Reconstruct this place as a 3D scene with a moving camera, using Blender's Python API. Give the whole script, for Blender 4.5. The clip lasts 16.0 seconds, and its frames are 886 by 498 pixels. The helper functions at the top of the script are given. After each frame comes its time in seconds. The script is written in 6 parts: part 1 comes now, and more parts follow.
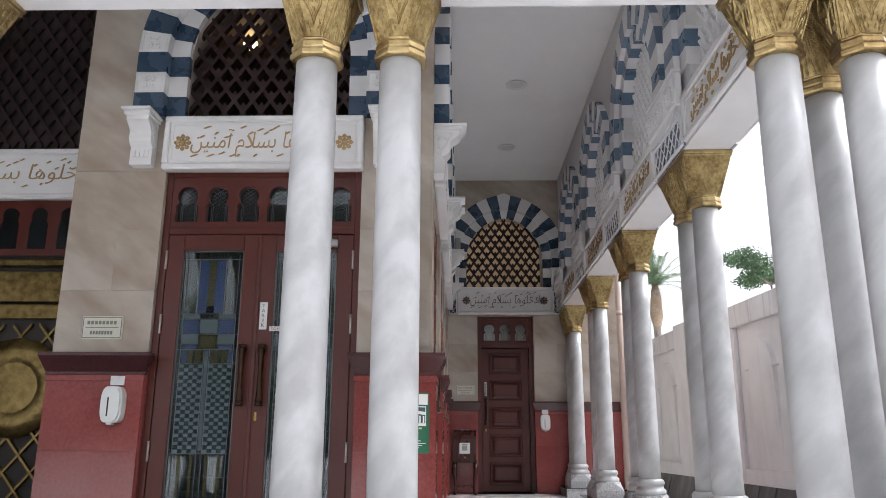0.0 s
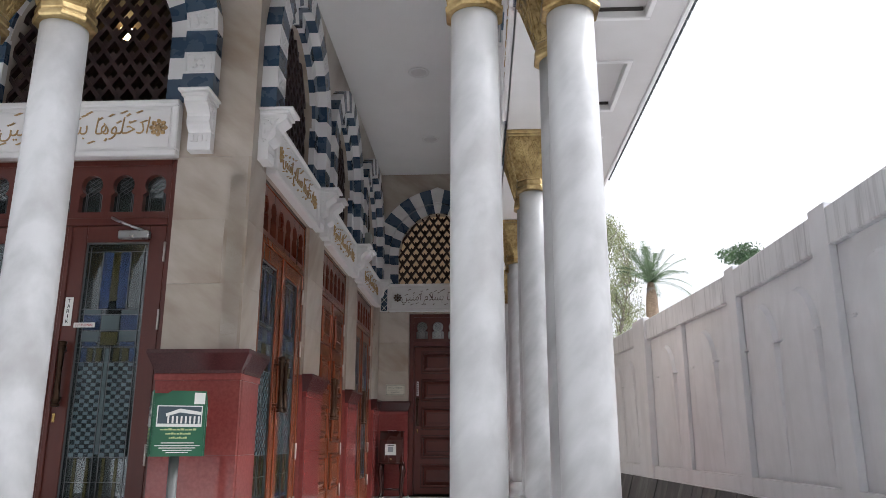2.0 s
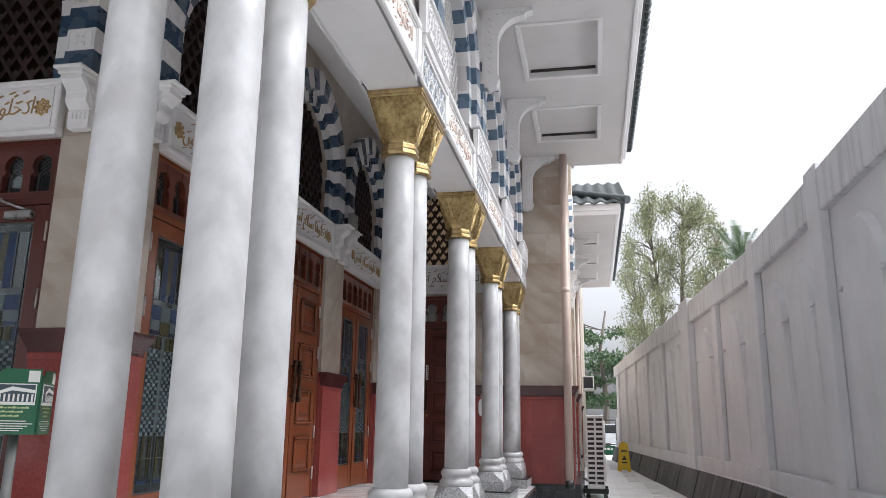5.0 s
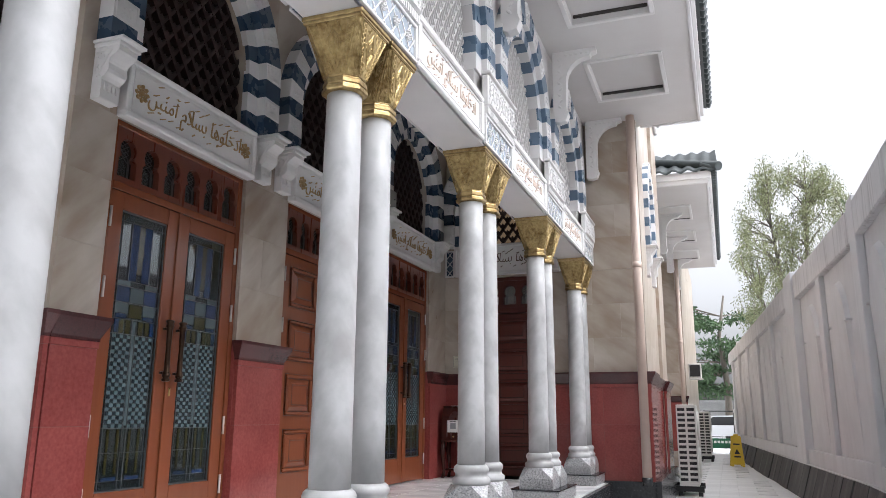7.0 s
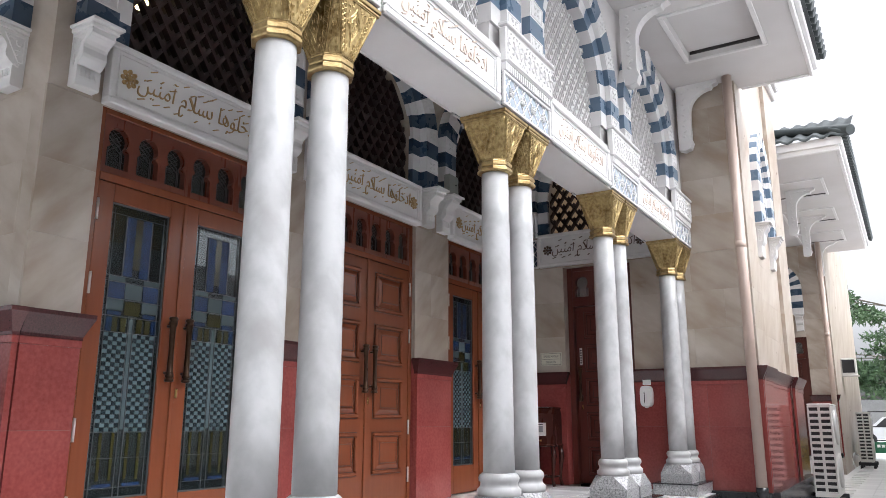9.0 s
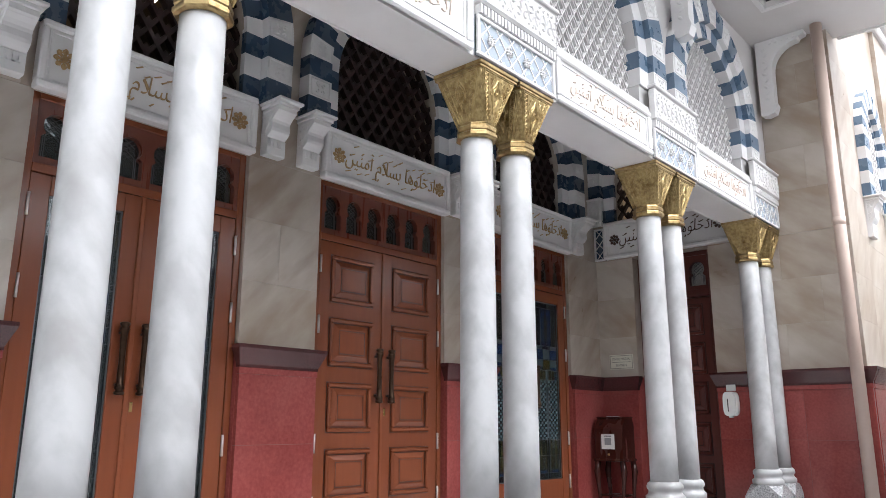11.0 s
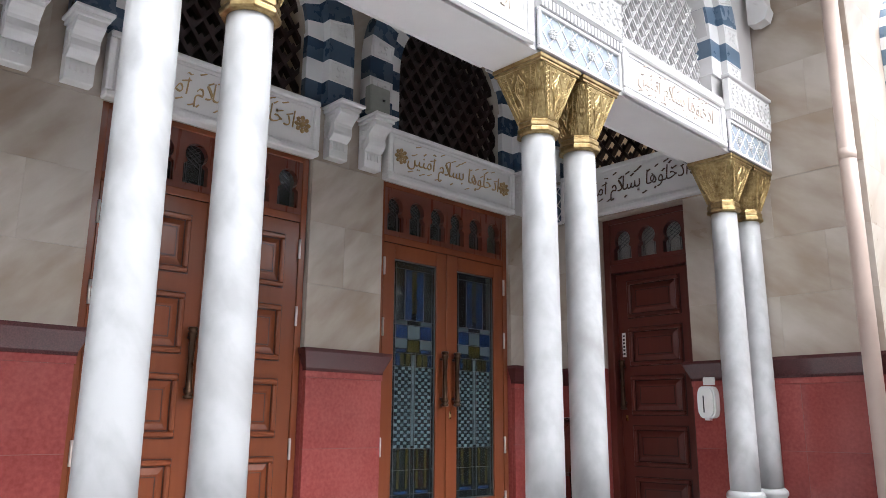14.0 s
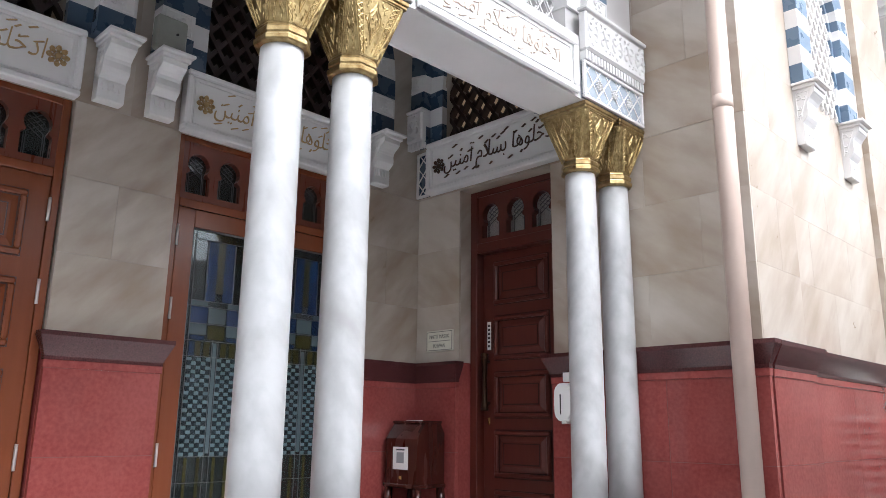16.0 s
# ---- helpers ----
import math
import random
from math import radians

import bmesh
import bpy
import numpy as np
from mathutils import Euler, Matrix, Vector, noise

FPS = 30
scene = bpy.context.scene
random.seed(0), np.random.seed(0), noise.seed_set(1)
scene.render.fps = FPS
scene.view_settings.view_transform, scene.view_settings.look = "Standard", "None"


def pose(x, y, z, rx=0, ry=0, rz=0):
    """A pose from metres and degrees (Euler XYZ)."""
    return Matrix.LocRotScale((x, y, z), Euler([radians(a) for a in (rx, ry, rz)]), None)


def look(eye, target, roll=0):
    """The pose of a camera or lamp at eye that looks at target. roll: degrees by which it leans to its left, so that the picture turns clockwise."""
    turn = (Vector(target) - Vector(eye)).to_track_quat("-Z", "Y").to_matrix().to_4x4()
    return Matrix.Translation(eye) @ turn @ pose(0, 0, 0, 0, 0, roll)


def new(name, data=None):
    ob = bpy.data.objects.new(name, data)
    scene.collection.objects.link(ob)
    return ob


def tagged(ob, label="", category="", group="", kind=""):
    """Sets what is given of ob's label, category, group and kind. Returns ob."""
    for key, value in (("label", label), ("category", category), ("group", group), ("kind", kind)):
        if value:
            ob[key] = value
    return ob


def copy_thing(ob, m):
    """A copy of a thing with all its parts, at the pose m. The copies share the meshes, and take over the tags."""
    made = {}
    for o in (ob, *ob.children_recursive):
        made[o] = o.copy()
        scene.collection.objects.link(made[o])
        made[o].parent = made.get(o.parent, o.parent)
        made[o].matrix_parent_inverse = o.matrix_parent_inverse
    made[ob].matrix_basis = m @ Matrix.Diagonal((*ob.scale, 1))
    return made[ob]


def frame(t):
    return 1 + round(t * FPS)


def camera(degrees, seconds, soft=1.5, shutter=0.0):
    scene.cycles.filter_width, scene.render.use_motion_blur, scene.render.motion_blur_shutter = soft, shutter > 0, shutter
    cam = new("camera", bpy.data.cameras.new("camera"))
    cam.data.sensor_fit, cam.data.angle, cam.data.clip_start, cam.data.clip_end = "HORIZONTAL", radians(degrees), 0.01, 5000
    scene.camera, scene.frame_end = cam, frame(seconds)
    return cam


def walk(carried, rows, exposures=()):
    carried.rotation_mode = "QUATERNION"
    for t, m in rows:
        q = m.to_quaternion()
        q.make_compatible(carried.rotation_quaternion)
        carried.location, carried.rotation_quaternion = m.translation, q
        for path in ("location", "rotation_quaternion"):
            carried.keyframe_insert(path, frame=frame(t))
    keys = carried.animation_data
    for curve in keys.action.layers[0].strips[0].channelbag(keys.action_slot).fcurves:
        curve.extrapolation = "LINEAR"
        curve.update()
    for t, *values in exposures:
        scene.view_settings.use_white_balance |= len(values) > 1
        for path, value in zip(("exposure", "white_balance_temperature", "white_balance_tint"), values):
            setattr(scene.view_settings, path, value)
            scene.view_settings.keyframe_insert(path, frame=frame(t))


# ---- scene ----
cam = camera(60.8, 16.0, 0.6)
METRES, EYE, TILT, LEAN, TURN = 10.5, 1.21, 0.0, 0.0, 1.4
ROWS = [
    (0.0, 0.0, 0.0, 0.0, -0.07, 14.15, -0.27),
    (0.5, 0.0344, 0.0148, -0.0004, 0.21, 14.36, 0.02),
    (1.0, 0.0688, 0.0206, -0.0005, 0.23, 14.18, 0.12),
    (1.5, 0.1013, 0.0311, -0.0002, 0.63, 14.34, 0.07),
    (2.0, 0.1354, 0.0343, 0.0006, 1.47, 14.21, -0.04),
    (2.5, 0.1666, 0.0423, -0.0003, 2.07, 14.26, -0.07),
    (3.0, 0.1952, 0.0458, -0.0007, 2.69, 14.12, -0.18),
    (3.5, 0.2202, 0.052, -0.0009, 3.78, 14.04, -0.39),
    (4.0, 0.2416, 0.0642, -0.0003, 5.35, 13.79, -0.6),
    (4.2, 0.2501, 0.066, 0.0, 5.856, 13.64, -0.7),
    (6.3, 0.3215, 0.1442, -0.0006, 16.55, 12.55, -0.46),
    (6.5, 0.3267, 0.1558, -0.001, 17.04, 12.54, -0.43),
    (7.0, 0.3439, 0.1826, -0.0019, 18.81, 12.61, -0.44),
    (7.5, 0.3577, 0.2054, -0.0014, 21.04, 12.57, -0.38),
    (8.0, 0.3719, 0.2306, -0.0018, 23.98, 12.7, -0.25),
    (8.5, 0.3811, 0.2548, -0.0012, 27.55, 12.56, -0.2),
    (9.0, 0.3946, 0.2778, -0.003, 29.98, 12.83, -0.13),
    (9.2, 0.3985, 0.287, -0.0024, 31.2, 12.78, -0.1),
    (11.3, 0.4225, 0.4125, 0.0055, 40.35, 13.1, -0.08),
    (11.5, 0.4233, 0.4245, 0.0061, 40.81, 13.04, -0.06),
    (12.0, 0.4237, 0.4621, 0.0064, 42.12, 12.91, -0.13),
    (12.5, 0.4223, 0.4997, 0.0061, 42.91, 12.85, -0.32),
    (13.0, 0.42, 0.5368, 0.0084, 43.87, 12.73, -0.47),
    (13.5, 0.4212, 0.5746, 0.0079, 44.45, 12.84, -0.45),
    (14.0, 0.4216, 0.6112, 0.0082, 44.8, 13.01, -0.44),
    (14.5, 0.4254, 0.6466, 0.0074, 44.5, 13.26, -0.43),
    (15.0, 0.4257, 0.6815, 0.0077, 44.03, 13.21, -0.45),
    (15.5, 0.4285, 0.717, 0.008, 43.36, 13.34, -0.51),
    (16.0, 0.4301, 0.7552, 0.0087, 43.14, 13.32, -0.67),
]
walk(cam, [(t, pose(0, 0, EYE, TILT, LEAN, TURN) @ pose(METRES * x, METRES * y, METRES * z, 90 + pitch, roll, yaw)) for t, x, y, z, yaw, pitch, roll in ROWS],
     exposures=[(0.0, 1.10, 6150, 12), (1.5, 0.97, 6150, 12), (3.5, 0.70, 6150, 12), (6.5, 0.73, 6150, 12), (8.5, 0.95, 6150, 12), (11.5, 1.00, 6080, 11), (13.0, 1.19, 6080, 11), (16.0, 1.20, 5980, 11)])

# ---- world and light ----
world = bpy.data.worlds.new("sky")
scene.world = world
world.use_nodes = True
wn = world.node_tree
sky = wn.nodes.new("ShaderNodeTexSky")
sky.sky_type = "NISHITA"
sky.sun_disc = False
sky.sun_elevation, sky.sun_rotation = radians(52), radians(93)
sky.air_density, sky.dust_density, sky.ozone_density = 1.0, 6.0, 1.0
pale = wn.nodes.new("ShaderNodeHueSaturation")
pale.inputs["Saturation"].default_value, pale.inputs["Value"].default_value = 0.05, 1.32
wn.links.new(sky.outputs[0], pale.inputs["Color"])
wn.links.new(pale.outputs[0], wn.nodes["Background"].inputs["Color"])
wn.nodes["Background"].inputs["Strength"].default_value = 0.15
sun = new("sun", bpy.data.lights.new("sun", "SUN"))
sun.data.energy, sun.data.angle, sun.data.color = 0.7, radians(60), (1.0, 0.97, 0.93)
sun.matrix_world = look((31, 5, 40), (0, 6, 0))


# ---- materials ----
def mat(name, color, rough=0.5, metal=0.0, spec=0.5):
    m = bpy.data.materials.new(name)
    m.use_nodes = True
    b = m.node_tree.nodes["Principled BSDF"]
    b.inputs["Base Color"].default_value = (*color, 1)
    b.inputs["Roughness"].default_value = rough
    b.inputs["Metallic"].default_value = metal
    b.inputs["Specular IOR Level"].default_value = spec
    return m


def surface(name, dark, light, rough=0.5, metal=0.0, scale=6.0, detail=6.0, stretch=(1, 1, 1), bump=0.1, bump_scale=60.0,
            piece=0.0, rough_var=0.15, turn=(0, 0, 0), lo=0.35, hi=0.65, spec=0.5, big=0.8, stain=0.0, stain_color=(0.1, 0.1, 0.1), streak=(1, 1, 0.15)):
    """Two tones mixed by noise at two scales, with grain relief, piece by piece shifts and, where wanted, stains."""
    m = mat(name, light, rough, metal, spec)
    t = m.node_tree
    b = t.nodes["Principled BSDF"]
    co = t.nodes.new("ShaderNodeTexCoord")
    info = t.nodes.new("ShaderNodeObjectInfo")
    mp = t.nodes.new("ShaderNodeMapping")
    mp.vector_type = "TEXTURE"
    mp.inputs["Scale"].default_value = [1 / q for q in stretch]
    mp.inputs["Rotation"].default_value = turn
    geo = t.nodes.new("ShaderNodeNewGeometry")
    shift = t.nodes.new("ShaderNodeVectorMath")
    shift.operation = "MULTIPLY_ADD"
    shift.inputs[1].default_value = (17.0, 11.0, 7.0) if piece else (0, 0, 0)
    t.links.new(info.outputs["Random"], shift.inputs[0])
    t.links.new(geo.outputs["Position"], shift.inputs[2])
    t.links.new(shift.outputs[0], mp.inputs["Vector"])
    n1 = t.nodes.new("ShaderNodeTexNoise")
    n1.inputs["Scale"].default_value, n1.inputs["Detail"].default_value = scale, detail
    t.links.new(mp.outputs[0], n1.inputs["Vector"])
    n2 = t.nodes.new("ShaderNodeTexNoise")
    n2.inputs["Scale"].default_value, n2.inputs["Detail"].default_value = big, 3
    t.links.new(mp.outputs[0], n2.inputs["Vector"])
    add = t.nodes.new("ShaderNodeMath")
    add.operation = "MULTIPLY_ADD"
    add.inputs[1].default_value, add.inputs[2].default_value = 0.5, 0.0
    t.links.new(n2.outputs["Fac"], add.inputs[0])
    add2 = t.nodes.new("ShaderNodeMath")
    add2.operation = "MULTIPLY_ADD"
    add2.inputs[1].default_value = 0.5
    t.links.new(n1.outputs["Fac"], add2.inputs[0])
    t.links.new(add.outputs[0], add2.inputs[2])
    ramp = t.nodes.new("ShaderNodeMapRange")
    ramp.inputs["From Min"].default_value, ramp.inputs["From Max"].default_value = lo, hi
    t.links.new(add2.outputs[0], ramp.inputs["Value"])
    mix = t.nodes.new("ShaderNodeMix")
    mix.data_type = "RGBA"
    mix.inputs["A"].default_value, mix.inputs["B"].default_value = (*dark, 1), (*light, 1)
    t.links.new(ramp.outputs[0], mix.inputs["Factor"])
    col = mix.outputs["Result"]
    if piece:
        hsv = t.nodes.new("ShaderNodeHueSaturation")
        val = t.nodes.new("ShaderNodeMapRange")
        val.inputs["To Min"].default_value, val.inputs["To Max"].default_value = 1 - piece, 1 + piece
        t.links.new(info.outputs["Random"], val.inputs["Value"])
        t.links.new(val.outputs[0], hsv.inputs["Value"])
        t.links.new(col, hsv.inputs["Color"])
        col = hsv.outputs[0]
    if stain:
        ms = t.nodes.new("ShaderNodeMapping")
        ms.vector_type = "TEXTURE"
        ms.inputs["Scale"].default_value = [1 / q for q in streak]
        ms.inputs["Rotation"].default_value = turn
        t.links.new(geo.outputs["Position"], ms.inputs["Vector"])
        n3 = t.nodes.new("ShaderNodeTexNoise")
        n3.inputs["Scale"].default_value, n3.inputs["Detail"].default_value = 3.0, 5
        t.links.new(ms.outputs[0], n3.inputs["Vector"])
        r3 = t.nodes.new("ShaderNodeMapRange")
        r3.inputs["From Min"].default_value, r3.inputs["From Max"].default_value = 0.5, 0.75
        r3.inputs["To Max"].default_value = stain
        t.links.new(n3.outputs["Fac"], r3.inputs["Value"])
        mx = t.nodes.new("ShaderNodeMix")
        mx.data_type = "RGBA"
        mx.inputs["B"].default_value = (*stain_color, 1)
        t.links.new(r3.outputs[0], mx.inputs["Factor"])
        t.links.new(col, mx.inputs["A"])
        col = mx.outputs["Result"]
    t.links.new(col, b.inputs["Base Color"])
    rr = t.nodes.new("ShaderNodeMapRange")
    rr.inputs["To Min"].default_value, rr.inputs["To Max"].default_value = max(0.02, rough - rough_var), min(1, rough + rough_var)
    t.links.new(n1.outputs["Fac"], rr.inputs["Value"])
    t.links.new(rr.outputs[0], b.inputs["Roughness"])
    n4 = t.nodes.new("ShaderNodeTexNoise")
    n4.inputs["Scale"].default_value, n4.inputs["Detail"].default_value = bump_scale, 4
    t.links.new(mp.outputs[0], n4.inputs["Vector"])
    bp = t.nodes.new("ShaderNodeBump")
    bp.inputs["Strength"].default_value, bp.inputs["Distance"].default_value = bump, 0.01
    t.links.new(n4.outputs["Fac"], bp.inputs["Height"])
    t.links.new(bp.outputs[0], b.inputs["Normal"])
    return m


STONE = surface("beige_stone", (0.345, 0.272, 0.205), (0.505, 0.452, 0.392), 0.34, scale=2.6, stretch=(0.8, 0.8, 2.4), turn=(0.7, 0.6, 0), piece=0.025, bump=0.03, spec=0.4, lo=0.36, hi=0.60, detail=9, big=1.0, stain=0.55, stain_color=(0.26, 0.18, 0.125), streak=(0.45, 0.45, 2.0))
RED = surface("red_granite", (0.215, 0.041, 0.036), (0.305, 0.073, 0.065), 0.12, scale=45, piece=0.05, bump=0.0, big=1.6, spec=0.5, rough_var=0.04, stain=0.25, stain_color=(0.34, 0.125, 0.115), streak=(0.6, 0.6, 0.5))
MAROON = surface("maroon_granite", (0.034, 0.0095, 0.0105), (0.100, 0.030, 0.030), 0.2, scale=120, piece=0.05, bump=0.0, rough_var=0.04)
WHITE = surface("white_paint", (0.68, 0.665, 0.655), (0.76, 0.745, 0.735), 0.45, scale=4, bump=0.04, bump_scale=25)
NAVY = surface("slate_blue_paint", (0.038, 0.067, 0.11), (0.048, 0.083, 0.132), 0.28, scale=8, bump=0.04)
# paler stripe blue, used on the arcade and the blind side arch
SKY_STRIPE = surface("pale_slate_blue", (0.10, 0.155, 0.225), (0.125, 0.185, 0.26), 0.3, scale=8, bump=0.04)
MARBLE = surface("white_marble", (0.36, 0.358, 0.354), (0.452, 0.453, 0.452), 0.40, scale=6.5, stretch=(1.7, 1.7, 0.45), turn=(0.6, 0.6, 0), bump=0.01, big=3.2, spec=0.5, lo=0.38, hi=0.55, stain=0.50, stain_color=(0.255, 0.24, 0.225), streak=(1.5, 1.5, 0.55), piece=0.02)
GOLD = surface("gold_leaf", (0.22, 0.14, 0.055), (0.56, 0.43, 0.215), 0.38, metal=1.0, scale=30, bump=0.25, bump_scale=45, big=4)
WOOD = surface("red_brown_wood", (0.158, 0.043, 0.019), (0.236, 0.069, 0.029), 0.20, scale=26, stretch=(1, 1, 0.06), bump=0.004, piece=0.05, big=3, lo=0.1, hi=0.9, rough_var=0.03)
# darker red wood tone, used for the doors that face south
DARK_RED_WOOD = surface("dark_red_door_wood", (0.065, 0.012, 0.008), (0.112, 0.023, 0.014), 0.34, scale=26, stretch=(1, 1, 0.06), bump=0.004, piece=0.05, big=3, lo=0.1, hi=0.9, rough_var=0.03)
# darker copy of the door wood: shade over the doors put into colour
TRANSOM = surface("shaded_transom_wood", (0.105, 0.025, 0.013), (0.155, 0.038, 0.020), 0.28, scale=26, stretch=(1, 1, 0.06), bump=0.004, piece=0.05, big=3, lo=0.1, hi=0.9, rough_var=0.03)
# dark tone of the strips that stand in for shade in grooves
GROOVE = surface("groove_shade", (0.040, 0.011, 0.006), (0.070, 0.019, 0.010), 0.35, scale=26, stretch=(1, 1, 0.06), bump=0.004)
LATTICE = surface("brown_lattice_wood", (0.014, 0.0045, 0.0035), (0.028, 0.009, 0.007), 0.55, scale=12, bump=0.05)
GRANITE = surface("grey_granite", (0.14, 0.14, 0.145), (0.52, 0.52, 0.52), 0.3, scale=140, detail=3, bump=0.02, big=60)
BLACK = surface("black_granite", (0.012, 0.013, 0.015), (0.045, 0.048, 0.052), 0.22, scale=40, bump=0.05)
FLOOR = surface("pale_floor_tile", (0.70, 0.70, 0.70), (0.80, 0.80, 0.79), 0.16, scale=3, piece=0.04, bump=0.01)
PAVING = surface("grey_paving", (0.68, 0.68, 0.68), (0.78, 0.78, 0.78), 0.4, scale=5, piece=0.07, bump=0.05)
CONCRETE = surface("painted_wall", (0.56, 0.56, 0.575), (0.65, 0.65, 0.665), 0.7, scale=3, bump=0.2, bump_scale=70, stain=0.16, stain_color=(0.30, 0.30, 0.30), streak=(1.6, 1.6, 0.16))
COPING = surface("streaked_coping_paint", (0.52, 0.52, 0.535), (0.63, 0.63, 0.64), 0.7, scale=3, bump=0.2, bump_scale=70, stain=0.6, stain_color=(0.22, 0.22, 0.23), streak=(5.0, 5.0, 0.35))
SLATE = surface("dark_slate_cladding", (0.022, 0.023, 0.025), (0.075, 0.076, 0.078), 0.6, scale=9, bump=0.6, bump_scale=20, stain=0.4, stain_color=(0.3, 0.3, 0.29))
ROOF = surface("dark_roof_tile", (0.016, 0.024, 0.024), (0.045, 0.055, 0.055), 0.5, scale=9, bump=0.1)
PLASTER = surface("white_plaster", (0.57, 0.545, 0.53), (0.64, 0.62, 0.61), 0.6, scale=2, bump=0.03, bump_scale=40)
PIPE = surface("pinkish_pipe_paint", (0.48, 0.37, 0.31), (0.58, 0.46, 0.39), 0.4, scale=4, bump=0.02)
CEILING = surface("white_ceiling_paint", (0.78, 0.77, 0.76), (0.83, 0.82, 0.81), 0.7, scale=2, bump=0.02, bump_scale=40)
# near-black colour stands in for the lack of light inside the hall
DARK = surface("interior_shade", (0.022, 0.018, 0.016), (0.045, 0.037, 0.033), 0.7, scale=3, bump=0.02)
HINGE = surface("pale_hinge_steel", (0.50, 0.46, 0.42), (0.66, 0.61, 0.56), 0.35, metal=0.6, scale=15, bump=0.02)
BRONZE = surface("bronze", (0.030, 0.017, 0.011), (0.085, 0.048, 0.028), 0.32, metal=0.9, scale=20, bump=0.05)
BRASS = surface("brass", (0.45, 0.30, 0.10), (0.70, 0.52, 0.22), 0.28, metal=1.0, scale=15, bump=0.05)
PLASTIC = surface("white_plastic", (0.72, 0.72, 0.70), (0.80, 0.80, 0.78), 0.3, scale=5, bump=0.0)


# ---- builders ----
def part(name, bm, material, parent=None, label=""):
    me = bpy.data.meshes.new(name)
    bm.to_mesh(me)
    bm.free()
    me.materials.append(material)
    ob = new(name, me)
    if parent:
        ob.parent = parent
    if label:
        ob["label"] = label
    return ob


def thing(name, label, category, m=None, group="", kind=""):
    ob = tagged(new(name), label, category, group, kind)
    ob.empty_display_size = 0.1
    if m:
        ob.matrix_basis = m
    return ob


def structure(name, label, m=None):
    return thing(name, label, "", m, "", "structure")


def box(bm, x0, x1, y0, y1, z0, z1, bevel=0.0):
    m = Matrix.LocRotScale(((x0 + x1) / 2, (y0 + y1) / 2, (z0 + z1) / 2), None, (abs(x1 - x0), abs(y1 - y0), abs(z1 - z0)))
    r = bmesh.ops.create_cube(bm, size=1, matrix=m)
    if bevel:
        es = list({e for v in r["verts"] for e in v.link_edges})
        bmesh.ops.bevel(bm, geom=es, offset=bevel, segments=1, affect="EDGES")
    return bm


def B(x0, x1, y0, y1, z0, z1, bevel=0.0):
    return box(bmesh.new(), x0, x1, y0, y1, z0, z1, bevel)


def prism(bm, pts, y0, y1):
    """A flat outline in x and z, drawn through from y0 to y1."""
    a = [bm.verts.new((x, y0, z)) for x, z in pts]
    b = [bm.verts.new((x, y1, z)) for x, z in pts]
    n = len(pts)
    bm.faces.new(a)
    bm.faces.new(b[::-1])
    for i in range(n):
        bm.faces.new((a[i], b[i], b[(i + 1) % n], a[(i + 1) % n]))
    bmesh.ops.recalc_face_normals(bm, faces=bm.faces)
    return bm


def lathe(bm, profile, n=24, smooth=True, phase=0.0, x=0.0, y=0.0, shape=None):
    """Turns (radius, height) pairs round the z axis; shape(radius, angle, height) may square the rings."""
    rings = []
    for r, z in profile:
        ring = []
        for i in range(n):
            a = 2 * math.pi * i / n + phase
            q = shape(r, a, z) if shape else r
            ring.append(bm.verts.new((x + q * math.cos(a), y + q * math.sin(a), z)))
        rings.append(ring)
    for a, b in zip(rings, rings[1:]):
        for i in range(n):
            f = bm.faces.new((a[i], a[(i + 1) % n], b[(i + 1) % n], b[i]))
            f.smooth = smooth
    bm.faces.new(rings[0][::-1])
    bm.faces.new(rings[-1])
    return bm


def tube(bm, pts, r, n=8):
    """A round bar along points."""
    rings = []
    for i, p in enumerate(pts):
        p = Vector(p)
        d = (Vector(pts[min(i + 1, len(pts) - 1)]) - Vector(pts[max(i - 1, 0)])).normalized()
        s = d.orthogonal().normalized() if i == 0 else (s - d * s.dot(d)).normalized()
        u = d.cross(s)
        rr = r[i] if isinstance(r, (list, tuple)) else r
        rings.append([bm.verts.new(p + (s * math.cos(2 * math.pi * k / n) + u * math.sin(2 * math.pi * k / n)) * rr) for k in range(n)])
    for a, b in zip(rings, rings[1:]):
        for k in range(n):
            f = bm.faces.new((a[k], a[(k + 1) % n], b[(k + 1) % n], b[k]))
            f.smooth = True
    bm.faces.new(rings[0][::-1])
    bm.faces.new(rings[-1])
    return bm


def ridge(bm, pts, at, w, h):
    """A fine raised line: pts in a face's own coordinates, at(u, v, out) gives the place."""
    rows = []
    for i, (u, v) in enumerate(pts):
        a, b = pts[max(i - 1, 0)], pts[min(i + 1, len(pts) - 1)]
        du, dv = b[0] - a[0], b[1] - a[1]
        l = math.hypot(du, dv) or 1
        nu, nv = -dv / l * w, du / l * w
        rows.append([bm.verts.new(at(u + nu, v + nv, 0)), bm.verts.new(at(u, v, h)), bm.verts.new(at(u - nu, v - nv, 0))])
    for a, b in zip(rows, rows[1:]):
        bm.faces.new((a[0], a[1], b[1], b[0]))
        bm.faces.new((a[1], a[2], b[2], b[1]))


def curl(u, v, r, turn, sense=1, n=11, sweep=4.6):
    """Points of a small spiral that opens outwards."""
    return [(u + r * (1 - 0.78 * i / n) * math.cos(turn + sense * sweep * i / n), v + r * (1 - 0.78 * i / n) * math.sin(turn + sense * sweep * i / n)) for i in range(n + 1)]


